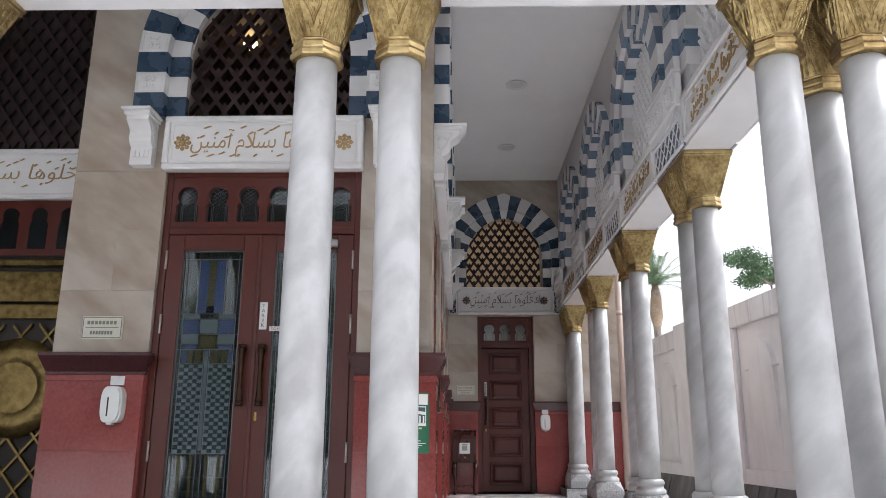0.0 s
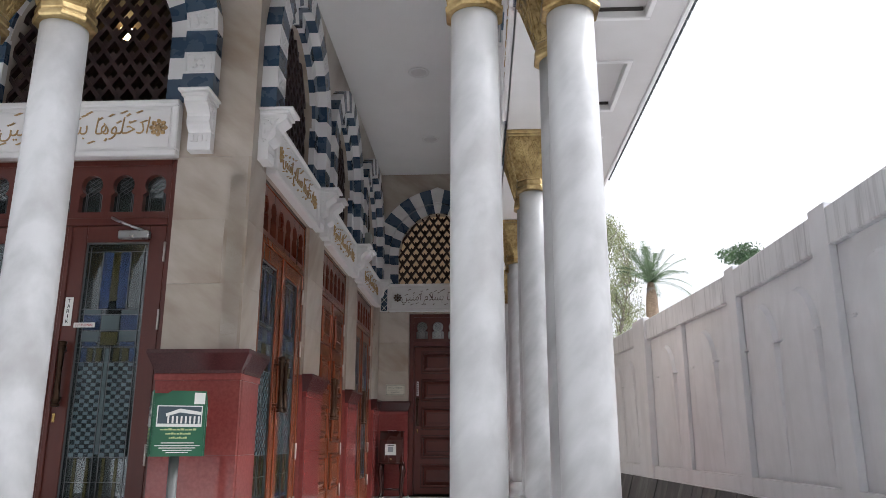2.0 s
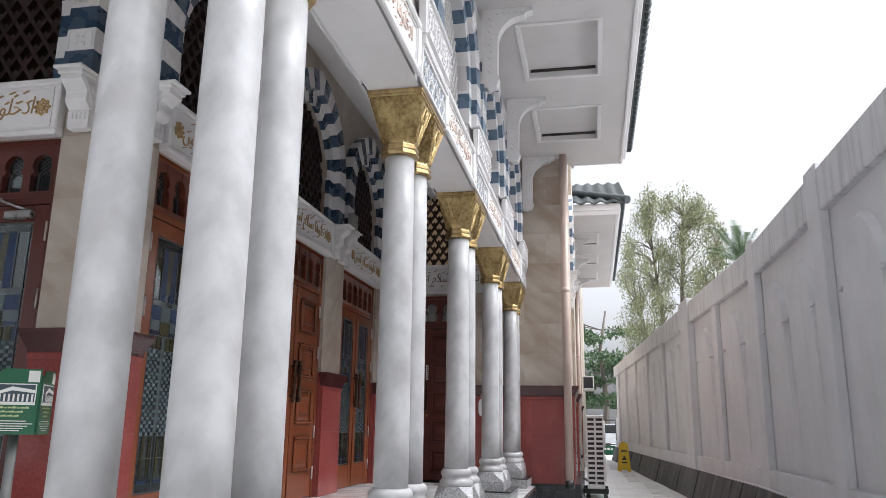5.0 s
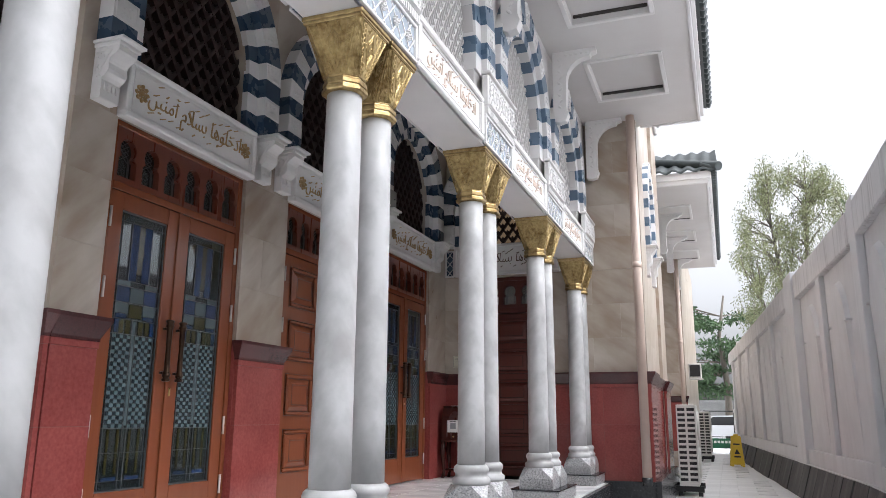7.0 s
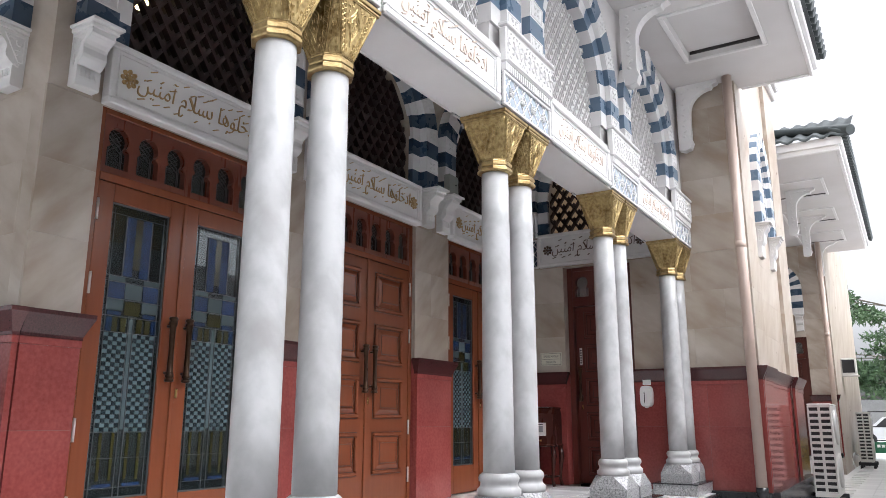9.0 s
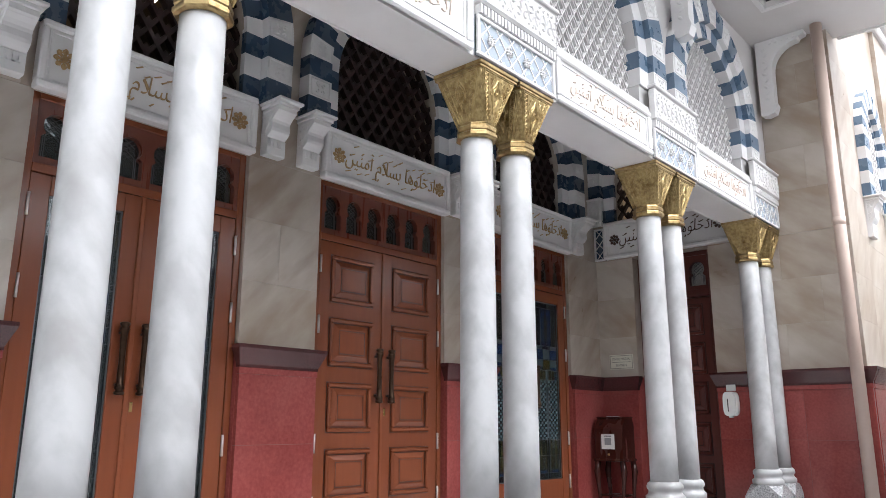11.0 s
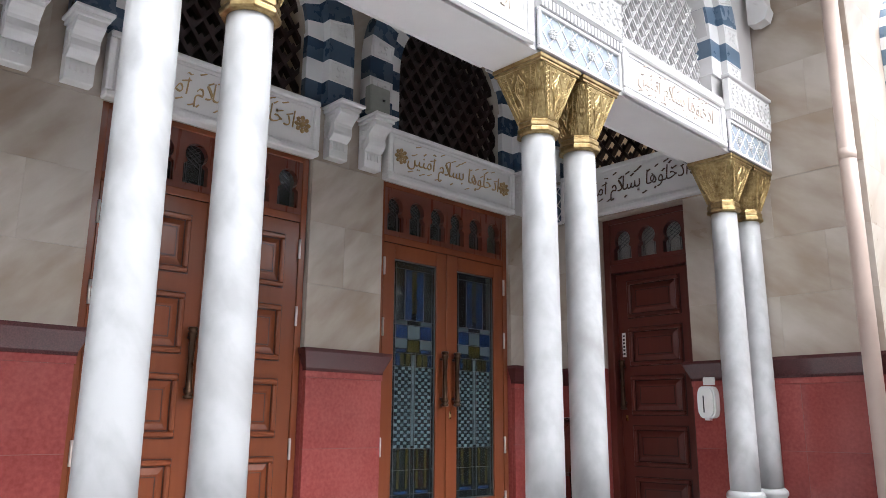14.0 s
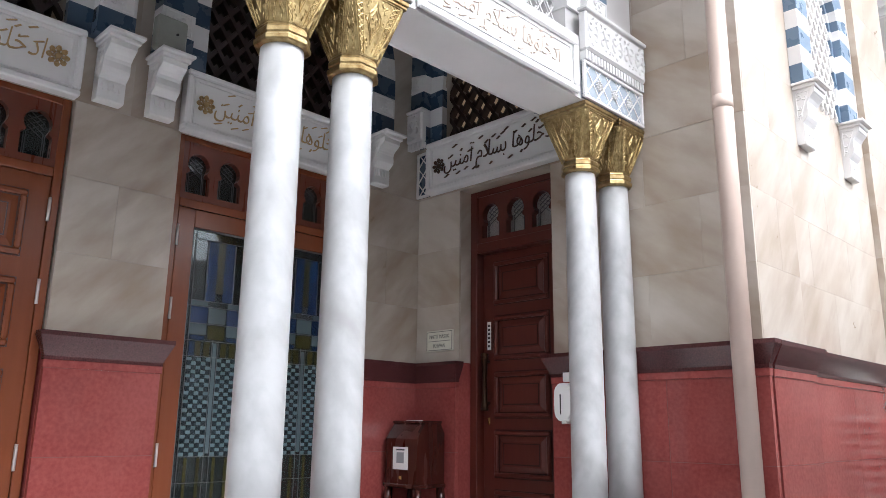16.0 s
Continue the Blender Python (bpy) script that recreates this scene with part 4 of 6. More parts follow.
        part("corner_bud", bm, GILT, cap)
    ring = [(r, z - 0.017) for r, z in ((0.100, 2.855), (0.118, 2.860), (0.122, 2.868), (0.122, 2.884), (0.113, 2.890), (0.112, 2.896), (0.117, 2.902), (0.118, 2.922), (0.110, 2.930), (0.108, 2.936), (0.111, 2.941), (0.108, 2.949))]
    part("neck_ring", lathe(bmesh.new(), ring, 8, False, phase=math.pi / 8), GOLD, cap)
    bm = B(-0.172, 0.172, -0.172, 0.172, 3.199, 3.217, 0.004)
    box(bm, -0.178, 0.178, -0.178, 0.178, 3.217, SOFFIT, 0.004)
    part("abacus", bm, GOLD, cap)
    return c


col = make_column()
SHIFT = (0.0, 0.048, 0.016, 0.003, 0.012)
spots = [(COL_X, CAP0 + 0.178 + PITCH * k + SHIFT[k] + d) for k in range(5) for d in (0.0, 0.38)]
spots += [(COL_X - 0.377, CAP0 + 0.178), (-0.27, CAP0 + 0.178), (-0.647, CAP0 + 0.178), (-2.31, CAP0 + 0.178), (-2.687, CAP0 + 0.178)]
col.matrix_basis = pose(*spots[0], 0)
for x, y in spots[1:]:
    copy_thing(col, pose(x, y, 0))


def plinth_slab(x0, x1, y0, y1):
    p = thing("plinth_block", "grey granite block under a pair of columns", "plinth", None, "column plinths")
    part("block", B(x0, x1, y0, y1, FLOOR_Z, 0.515, 0.006), GRANITE, p)
    part("top_slab", B(x0 - 0.012, x1 + 0.012, y0 - 0.012, y1 + 0.012, 0.5155, 0.5245, 0.003), BLACK, p)


for k in range(1, 5):
    y = CAP0 + 0.178 + PITCH * k + SHIFT[k]
    plinth_slab(COL_X - 0.24, COL_X + 0.24, y - 0.24, y + 0.38 + (0.24 if k < 4 else 0.125))
plinth_slab(COL_X - 0.377 - 0.24, COL_X + 0.24, CAP0 - 0.06, CAP0 + 0.178 + 0.24)
plinth_slab(COL_X - 0.24, COL_X + 0.24, CAP0 + 0.178 + 0.27, CAP0 + 0.178 + 0.377 + 0.24)
for x in (-0.458, -2.498):
    plinth_slab(x - 0.43, x + 0.43, CAP0 - 0.06, CAP0 + 0.178 + 0.24)

# arcade beam and wall over the columns
arcade = structure("wall_east", "white arcade beam and upper wall carried by the columns", pose(BEAM_OUT, 0, 0, 0, 0, 90))
T = BEAM_OUT - BEAM_IN
Y0, Y1 = CAP0 - 0.02, END_Y - 0.003
part("beam", B(Y0, Y1, 0.006, T - 0.006, SOFFIT + 0.001, 3.66), WHITE, arcade)
BAYS = [CAP0 + 0.7325 + PITCH * k + (PITCH - 0.7325) / 2 for k in range(4)]
for i, y in enumerate(BAYS):
    a = Y0 if i == 0 else (BAYS[i - 1] + y) / 2
    b = Y1 if i == 3 else (BAYS[i + 1] + y) / 2
    bm = spandrel(bmesh.new(), a - y, b - y, CEIL, 3.66, 0.05, T - 0.05)
    bmesh.ops.translate(bm, verts=bm.verts, vec=(y, 0, 0))
    part("upper_wall", bm, PLASTER, arcade)
    m = pose(BEAM_OUT, y, 0, 0, 0, 90)
    ar = thing("striped_arch", "slate blue and white striped arch round a white lattice", "arch", m, "striped arches")
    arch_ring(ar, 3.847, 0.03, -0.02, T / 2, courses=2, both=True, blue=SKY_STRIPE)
    lattice_screen(ar, T / 2 - 0.03, WHITE, 0.15, 0.024, cusps=False, depth=0.06)
    lattice_screen(ar, T / 2 - 0.042, WHITE, 0.15, 0.009, "lattice_bead", cusps=False, depth=0.084)
    for side, mm in ((0, pose(BEAM_OUT + 0.002, y, SOFFIT + 0.006, 0, 0, 90)), (1, pose(BEAM_IN - 0.002, y, SOFFIT + 0.006, 0, 0, -90))):
        calligraphy_panel(mm, PITCH - 0.855, 0.352, INK if side else TAN, "white beam panel with gilt calligraphy facing the doors" if side else "white beam panel with tan relief calligraphy", depth=0.03)


def tile_panel(m, w, h, dark=False):
    p = thing("tile_panel", "white diamond grid over a navy sheet in place of shaded voids" if dark else "pale blue tile panel with a white diamond grid and star flowers", "wall panel", m, "dark grid panels" if dark else "tile panels")
    # when dark, the navy field stands in for shade in an open grid
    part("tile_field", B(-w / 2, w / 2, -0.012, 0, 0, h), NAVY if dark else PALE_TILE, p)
    bm = bmesh.new()
    for x0, x1, z0, z1 in ((-w / 2, w / 2, 0, 0.02), (-w / 2, w / 2, h - 0.02, h), (-w / 2, -w / 2 + 0.02, 0.02, h - 0.02), (w / 2 - 0.02, w / 2, 0.02, h - 0.02)):
        box(bm, x0, x1, -0.03, -0.001, z0, z1, 0.003)
    part("frame", bm, WHITE, p)
    bm = bmesh.new()
    a, b = -w / 2 + 0.02, w / 2 - 0.02
    q, st = 1.15, 0.135
    for s in (1, -1):
        for k in range(-12, 13):
            c = h / 2 + k * st
            xs = sorted([a, b, (0.02 - c) / (s * q), (h - 0.02 - c) / (s * q)])
            xa, xb = max(xs[1], a), min(xs[2], b)
            zm = c + s * q * (xa + xb) / 2
            if xb - xa > 0.01 and 0.02 < zm < h - 0.02:
                prism(bm, [(xa, c + s * q * xa - 0.006), (xb, c + s * q * xb - 0.006), (xb, c + s * q * xb + 0.006), (xa, c + s * q * xa + 0.006)], -0.018 - 0.001 * s, -0.008)
    part("grid", bm, WHITE, p)["kind"] = "stuff"
    n = 0 if dark else max(1, int(w / 0.18))
    for i in range(n):
        x = (i - (n - 1) / 2) * 0.176
        if abs(x) < w / 2 - 0.06:
            part("flower", rosette(bmesh.new(), x, h / 2, -0.016, 0.032), WHITE, p)
    return p


def carved_block(m, w):
    p = thing("carved_block", "white carved block with dentils under the striped arches", "corbel", m, "carved blocks")
    part("block", B(-w / 2, w / 2, -0.06, 0, 0.07, 0.33, 0.01), WHITE, p)
    part("shelf", B(-w / 2 - 0.012, w / 2 + 0.012, -0.075, 0, 0.333, 0.36, 0.006), WHITE, p)
    bm = bmesh.new()
    n = int(w / 0.032)
    for i in range(n):
        x = -w / 2 + (i + 0.5) * w / n
        box(bm, x - 0.010, x + 0.010, -0.05, 0, 0.01, 0.065)
    part("dentil", bm, WHITE, p)["kind"] = "stuff"
    bm = bmesh.new()
    at = lambda u, v, o: (u, -0.060 - o, v)
    a, b = -w / 2 + 0.014, w / 2 - 0.014
    ridge(bm, [(a, 0.084), (b, 0.084), (b, 0.316), (a, 0.316), (a, 0.084)], at, 0.005, 0.006)
    n = max(1, int(w / 0.13))
    for i in range(n):
        x = -w / 2 + (i + 0.5) * w / n
        k = 1 if i % 2 else -1
        z = 0.20
        ridge(bm, [(x - 0.06 + 0.12 * t / 8, z + k * 0.05 * math.sin(2 * math.pi * t / 8)) for t in range(9)], at, 0.006, 0.009)
        ridge(bm, curl(x - 0.026, z - k * 0.038, 0.036, 1.2 * k, k), at, 0.006, 0.010)
        ridge(bm, curl(x + 0.028, z + k * 0.040, 0.036, 4.2 * k, k), at, 0.006, 0.010)
        for du, dv, a in ((0.0, 0.085, 0.5), (-0.045, 0.07 * k, 2.0), (0.045, -0.075 * k, 1.0), (0.0, -0.085, 2.4)):
            ridge(bm, curl(x + du, z + dv, 0.017, a, -k, 6, 3.4), at, 0.006, 0.008)
    part("carved_scroll", bm, WHITE, p)["kind"] = "stuff"
    return p


for q in (-0.855, 0.855):
    tile_panel(TOY(ED + q, END_Y) @ pose(0, -0.02, 3.20), 0.14, 0.40, True)
    carved_block(TOY(ED + q, END_Y) @ pose(0, -0.10, 3.60), 0.20)
for k in range(5):
    yc = CAP0 + 0.366 + PITCH * k
    w = 0.78
    if k == 4:
        yc, w = 11.955, 0.69
    tile_panel(pose(BEAM_OUT + 0.002, yc, SOFFIT + 0.006, 0, 0, 90), w, 0.245)
    carved_block(pose(BEAM_OUT - 0.005, yc, 3.487, 0, 0, 90), w)
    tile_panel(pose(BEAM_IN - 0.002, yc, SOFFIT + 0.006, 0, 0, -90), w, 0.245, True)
    carved_block(pose(BEAM_IN + 0.005, yc, 3.487, 0, 0, -90), w)

front_beam = structure("wall_porch_front", "white beam over the front columns, unseen arched wall above")
part("beam", B(-6, BEAM_IN - 0.002, CAP0, CAP0 + 0.356, SOFFIT + 0.001, 3.66), WHITE, front_beam)
# unseen upper wall, its arches left open to let light in
for x in (-3.6, -1.48, 0.57):
    a, b = {-3.6: (-6, -2.54), -1.48: (-2.54, -0.455), 0.57: (-0.455, BEAM_IN - 0.003)}[x]
    bm = spandrel(bmesh.new(), a - x, b - x, CEIL, 3.66, CAP0 + 0.05, CAP0 + 0.30)
    bmesh.ops.translate(bm, verts=bm.verts, vec=(x, 0, 0))
    part("upper_wall", bm, PLASTER, front_beam)

# eaves
EZ, EX = 5.32, 3.45
eave = structure("eave", "white coffered eave with a dark tiled edge")
COF = [(10.36, 11.49), (8.17, 9.40), (5.99, 7.22), (3.80, 5.03)]
ys = [1.6] + [v for c in COF[::-1] for v in c] + [12.6]
for i in range(0, len(ys), 2):
    part("soffit", B(BEAM_OUT - 0.05, EX, ys[i], ys[i + 1], EZ, EZ + 0.12), PLASTER, eave)
for a, b in COF:
    part("soffit", B(BEAM_OUT - 0.05, 2.28, a, b, EZ, EZ + 0.12), PLASTER, eave)
    part("soffit", B(3.09, EX, a, b, EZ, EZ + 0.12), PLASTER, eave)
    part("coffer", B(2.2, 3.2, a - 0.08, b + 0.08, EZ + 0.09, EZ + 0.14), PLASTER, eave)
    bm = bmesh.new()
    f = 0.05
    for x0, x1, y0, y1 in ((2.28 - f, 3.09 + f, a - f, a), (2.28 - f, 3.09 + f, b, b + f), (2.28 - f, 2.28, a, b), (3.09, 3.09 + f, a, b)):
        box(bm, x0, x1, y0, y1, EZ - 0.018, EZ + 0.001, 0.005)
    part("coffer_moulding", bm, WHITE, eave)
    part("coffer_slot", B(2.30, 3.07, b - 0.03, b - 0.004, EZ + 0.06, EZ + 0.095), DARK, eave)
part("fascia", B(EX, EX + 0.04, 1.6, 12.64, EZ - 0.02, EZ + 0.22, 0.006), WHITE, eave)
part("fascia", B(EX + 0.041, EX + 0.09, 1.6, 12.66, EZ + 0.06, EZ + 0.22, 0.006), WHITE, eave)
part("fascia", B(2.66, EX, 12.60, 12.64, EZ - 0.02, EZ + 0.22, 0.006), WHITE, eave)

# roof edge
bm = bmesh.new()
lathe(bm, [(0.055, 0.0), (0.058, 0.02), (0.055, 0.30)], 12)
bmesh.ops.rotate(bm, verts=bm.verts, cent=(0, 0, 0), matrix=Matrix.Rotation(radians(-68), 3, "Y"))
roof_tile = part("roof_tile", bm, ROOF, eave)
roof_tile.location = (EX + 0.19, 1.7, EZ + 0.21)
for i in range(1, 68):
    ob = new("roof_tile", roof_tile.data)
    ob.parent = eave
    ob.location = (EX + 0.19, 1.7 + 0.163 * i, EZ + 0.21)
bm = bmesh.new()
prism(bm, [(EX + 0.13, EZ + 0.17), (EX + 0.13, EZ + 0.19), (-4.0, EZ + 3.1), (-4.0, EZ + 3.05)], 1.6, 12.66)
part("roof_slope", bm, ROOF, eave)


def eave_bracket(y, x=BEAM_OUT, top=EZ, group="eave brackets"):
    """A carved bracket: an upright leg, a curve and a scrolled tip under the soffit."""
    p = thing("eave_bracket", "white carved scroll bracket under the eave", "bracket", pose(x, y, top), group)
    pts = [(0, 0), (0.50, 0), (0.50, -0.04), (0.44, -0.06)]
    for i in range(9):
        a = math.pi / 2 * i / 8
        pts.append((0.155 + 0.27 * (1 - math.sin(a)), -0.07 - 0.27 * (1 - math.cos(a)) - 0.02))
    pts += [(0.15, -0.70), (0.17, -0.76), (0.14, -0.84), (0.06, -0.86), (0.0, -0.84)]
    part("body", prism(bmesh.new(), pts, -0.055, 0.055), WHITE, p)
    bm = bmesh.new()
    for i in range(9):
        z = -0.10 - i * 0.072
        for s in (-1, 1):
            m4 = Matrix.Translation((0.075 + 0.02 * (i % 2), s * 0.056, z)) @ Matrix.Rotation(0.8 * (-1) ** i, 4, "Y") @ Matrix.Diagonal((0.035, 0.008, 0.016, 1))
            bmesh.ops.create_icosphere(bm, subdivisions=1, radius=1, matrix=m4)
    for i in range(5):
        for s in (-1, 1):
            m4 = Matrix.Translation((0.16 + i * 0.06, s * 0.056, -0.05)) @ Matrix.Diagonal((0.024, 0.008, 0.016, 1))
            bmesh.ops.create_icosphere(bm, subdivisions=1, radius=1, matrix=m4)
    part("carving", bm, WHITE, p)["kind"] = "stuff"
    return p


for y in (3.45, 5.66, 7.85, 10.03, 12.22):
    eave_bracket(y)

# room behind the doors; dark surface colours stand in for its shade
# ceiling tone darkened so that it reads as unlit despite the lamps
CREAM_DIM = surface("dimmed_ceiling_board", (0.03, 0.022, 0.016), (0.05, 0.038, 0.026), 0.6, scale=4, bump=0.02)
room = structure("room", "hall behind the doors, its shade put into dark wall colour")
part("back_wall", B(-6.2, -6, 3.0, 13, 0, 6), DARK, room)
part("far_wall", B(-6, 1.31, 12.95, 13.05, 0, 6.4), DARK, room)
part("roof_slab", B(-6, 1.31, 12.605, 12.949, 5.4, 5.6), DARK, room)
# added dark panel, hides the lamplit white ceiling above it
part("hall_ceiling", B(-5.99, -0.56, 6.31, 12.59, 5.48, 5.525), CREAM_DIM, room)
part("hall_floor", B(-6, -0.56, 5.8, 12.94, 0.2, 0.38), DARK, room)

WARM = bpy.data.materials.new("warm_bulb")
WARM.use_nodes = True
wb = WARM.node_tree.nodes["Principled BSDF"]
wb.inputs["Emission Color"].default_value, wb.inputs["Emission Strength"].default_value = (1.0, 0.66, 0.3, 1), 9
for x, y, z in ((-2.3, 7.42, 5.40), (-4.5, 7.38, 5.40)):
    lp = thing("ceiling_lamp", "warm glowing globe lamp under the hall ceiling", "lamp", pose(x, y, z), "hall lamps")
    bm = bmesh.new()
    bmesh.ops.create_uvsphere(bm, u_segments=16, v_segments=10, radius=0.075)
    part("globe", bm, WARM, lp)
    part("stem", tube(bmesh.new(), [(0, 0, 0.05), (0, 0, 0.13)], 0.015), BRASS, lp)
for x, y in ((0.7, 4.3), (0.7, 6.5), (0.7, 8.7), (0.7, 10.8)):
    dl = thing("downlight", "round white recessed ceiling light, unlit", "lamp", pose(x, y, CEIL), "porch downlights")
    part("rim", lathe(bmesh.new(), [(0.13, 0.0), (0.13, -0.008), (0.11, -0.014), (0.10, -0.004)], 28), WHITE, dl)
    part("lens", lathe(bmesh.new(), [(0.098, -0.001), (0.09, -0.007)], 24), PLASTER, dl)

# end door
GREY_BOARD = surface("grey_white_board", (0.60, 0.58, 0.54), (0.72, 0.70, 0.66), 0.6, scale=5, bump=0.02)
def single_door(m, label, name):
    p = thing(name, label, "door", m, "", "structure")
    w, leaf_top, top = 0.455, 2.27, 2.79
    bm = bmesh.new()
    box(bm, -w, -w + 0.07, -0.03, 0.12, 0, top, 0.004)
    box(bm, w - 0.07, w, -0.03, 0.12, 0, top, 0.004)
    box(bm, -w + 0.07, w - 0.07, -0.03, 0.12, leaf_top, leaf_top + 0.08, 0.004)
    box(bm, -w + 0.07, w - 0.07, -0.03, 0.12, top - 0.05, top, 0.004)
    part("door_frame", bm, DARK_RED_WOOD, p)
    transom(p, -w + 0.07, w - 0.07, leaf_top + 0.08, top - 0.05, 3, -0.01, 0.05, CLEAR_GLASS, DARK_RED_WOOD)
    part("transom_board_back", B(-w + 0.07, w - 0.07, 0.10, 0.11, leaf_top + 0.08, top - 0.05), GREY_BOARD, p)
    leaf = wood_leaf(p, -w + 0.073, w - 0.073, 0.012, leaf_top - 0.004, 0.05, 5, 0.12, DARK_RED_WOOD, 0.10, 0.095)
    pull_handle(leaf, -w + 0.13, 1.03, 1.47, 0.05)
    part("notice", B(-w + 0.115, -w + 0.15, 0.045, 0.049, 1.50, 1.72), PLASTIC, leaf, "narrow white notice strip")
    for i in range(6):
        part("letter_bar", B(-w + 0.122, -w + 0.143, 0.0435, 0.0455, 1.52 + i * 0.032, 1.538 + i * 0.032), INKBLACK, leaf)
    part("lock", B(-w + 0.12, -w + 0.14, 0.04, 0.05, 0.93, 0.98, 0.002), BRASS, leaf)
    return p


INKBLACK = mat("black_ink", (0.02, 0.02, 0.022), 0.5)
single_door(TOY(ED, END_Y) @ pose(0, 0.16, FLOOR_Z), "dark red-brown single door with raised panels", "door_5")
part("threshold", B(0.27, 1.18, 12.30, 12.50, FLOOR_Z, FLOOR_Z + 0.02, 0.004), BLACK, end_wall)


def wall_sign(m, lines, label, bars=()):
    p = thing("door_sign", label, "sign", m, "door signs")
    part("plate", B(-0.15, 0.15, -0.012, 0, -0.085, 0.085, 0.004), CREAM_PLATE, p)
    bm = bmesh.new()
    for x0, x1, z0, z1 in ((-0.142, 0.142, 0.07, 0.075), (-0.142, 0.142, -0.075, -0.07), (-0.142, -0.137, -0.07, 0.07), (0.137, 0.142, -0.07, 0.07)):
        box(bm, x0, x1, -0.0145, -0.0115, z0, z1)
    part("border", bm, GREY_INK, p)
    for text, w, h, z in lines:
        bm = letters(text, w, h, 0.002, 0.0)
        bmesh.ops.translate(bm, verts=bm.verts, vec=(0, -0.0122, z))
        part("lettering", bm, GREY_INK, p)
    for w, z in bars:
        for i in range(8):
            part("letter_bar", B(-w + 2 * w * i / 8, -w + 2 * w * (i + 0.72) / 8, -0.0142, -0.0118, z - 0.013, z + 0.013), GREY_INK, p)
    part("rule", B(-0.12, 0.12, -0.0142, -0.0118, -0.004, 0.001), GREY_INK, p)


CREAM_PLATE = surface("cream_plate", (0.60, 0.58, 0.48), (0.68, 0.66, 0.56), 0.35, scale=6, bump=0.0)
GREY_INK = mat("grey_engraving", (0.20, 0.20, 0.17), 0.5)
wall_sign(pose(0.068, END_Y - 0.002, 1.975), [("PINTU MASUK", 0.22, 0.03, 0.035), ("IKHWAN", 0.13, 0.03, -0.038)], "cream door sign lettered pintu masuk ikhwan")
wall_sign(pose(-2.60, FRONT_Y - 0.002, 1.985), [], "cream door sign with grey lettering beside the front door", [(0.11, 0.035), (0.085, -0.038)])


def dispenser(m):
    p = thing("soap_dispenser", "white plastic sanitizer dispenser on the red dado", "dispenser", m, "sanitizer dispensers")
    pts = []
    for k in range(24):
        a = 2 * math.pi * k / 24
        pts.append((0.075 * abs(math.cos(a)) ** 0.5 * (1 if math.cos(a) > 0 else -1), 0.125 * abs(math.sin(a)) ** 0.6 * (1 if math.sin(a) > 0 else -1)))
    bm = prism(bmesh.new(), pts, -0.07, 0)
    part("body", bm, PLASTIC, p)
    bm = prism(bmesh.new(), [(x * 0.86, z * 0.9) for x, z in pts], -0.095, -0.07)
    part("cover", bm, PLASTIC, p)
    part("level_window", B(-0.018, -0.008, -0.0965, -0.0945, -0.08, 0.05), INKBLACK, p, "dark level window")
    part("nozzle", B(-0.02, 0.02, -0.08, -0.03, -0.14, -0.12, 0.004), PLASTIC, p)
    part("bracket_plate", B(-0.05, 0.05, -0.012, 0, 0.135, 0.20, 0.003), PLASTIC, p)


dispenser(pose(1.33, END_Y - 0.037, 1.475))
dispenser(pose(-2.43, FRONT_Y - 0.037, 1.435))

# donation box
GREYPRINT_PALE = mat("pale_grey_print", (0.28, 0.29, 0.30), 0.5)
db = thing("donation_box", "dark red wooden donation box on legs with white label", "box", pose(0.06, 12.06, FLOOR_Z))
DARKWOOD = surface("dark_mahogany", (0.024, 0.006, 0.005), (0.050, 0.012, 0.008), 0.25, scale=9, stretch=(1, 1, 0.15), bump=0.03)
bm = bmesh.new()
v = [(-0.13, 0.50), (0.15, 0.50), (0.15, 0.86), (0.11, 0.93), (-0.05, 0.93), (-0.13, 0.82)]
a = [bm.verts.new((-0.17, y, z)) for y, z in v]
b2 = [bm.verts.new((0.17, y, z)) for y, z in v]
bm.faces.new(a[::-1]), bm.faces.new(b2)
for i in range(6):
    bm.faces.new((a[i], a[(i + 1) % 6], b2[(i + 1) % 6], b2[i]))
bmesh.ops.recalc_face_normals(bm, faces=bm.faces)
part("body", bm, DARKWOOD, db)
part("rim", B(-0.185, 0.185, -0.145, 0.16, 0.47, 0.50, 0.008), DARKWOOD, db)
part("lid", B(-0.18, 0.18, -0.06, 0.12, 0.93, 0.95, 0.006), DARKWOOD, db)
part("slot_plate", B(-0.07, 0.07, -0.02, 0.02, 0.951, 0.955), PLASTIC, db)
for sx in (-1, 1):
    for y in (-0.11, 0.13):
        part("leg", tube(bmesh.new(), [(sx * 0.15, y, 0.47), (sx * 0.165, y, 0.36), (sx * 0.15, y, 0.2), (sx * 0.14, y, 0.08), (sx * 0.16, y, 0.0)], [0.03, 0.035, 0.022, 0.018, 0.025], 8), DARKWOOD, db)
part("lower_shelf", B(-0.14, 0.14, -0.10, 0.12, 0.10, 0.12), DARKWOOD, db)
part("label_paper", B(-0.085, 0.075, -0.1335, -0.1305, 0.60, 0.76), PLASTIC, db)
part("printed_bar", B(-0.05, 0.04, -0.1345, -0.1332, 0.735, 0.745), INKBLACK, db)
part("printed_patch", B(-0.045, 0.035, -0.1345, -0.1332, 0.645, 0.722), GREYPRINT_PALE, db)
part("lock", B(-0.012, 0.012, -0.14, -0.13, 0.53, 0.555, 0.003), BRASS, db)

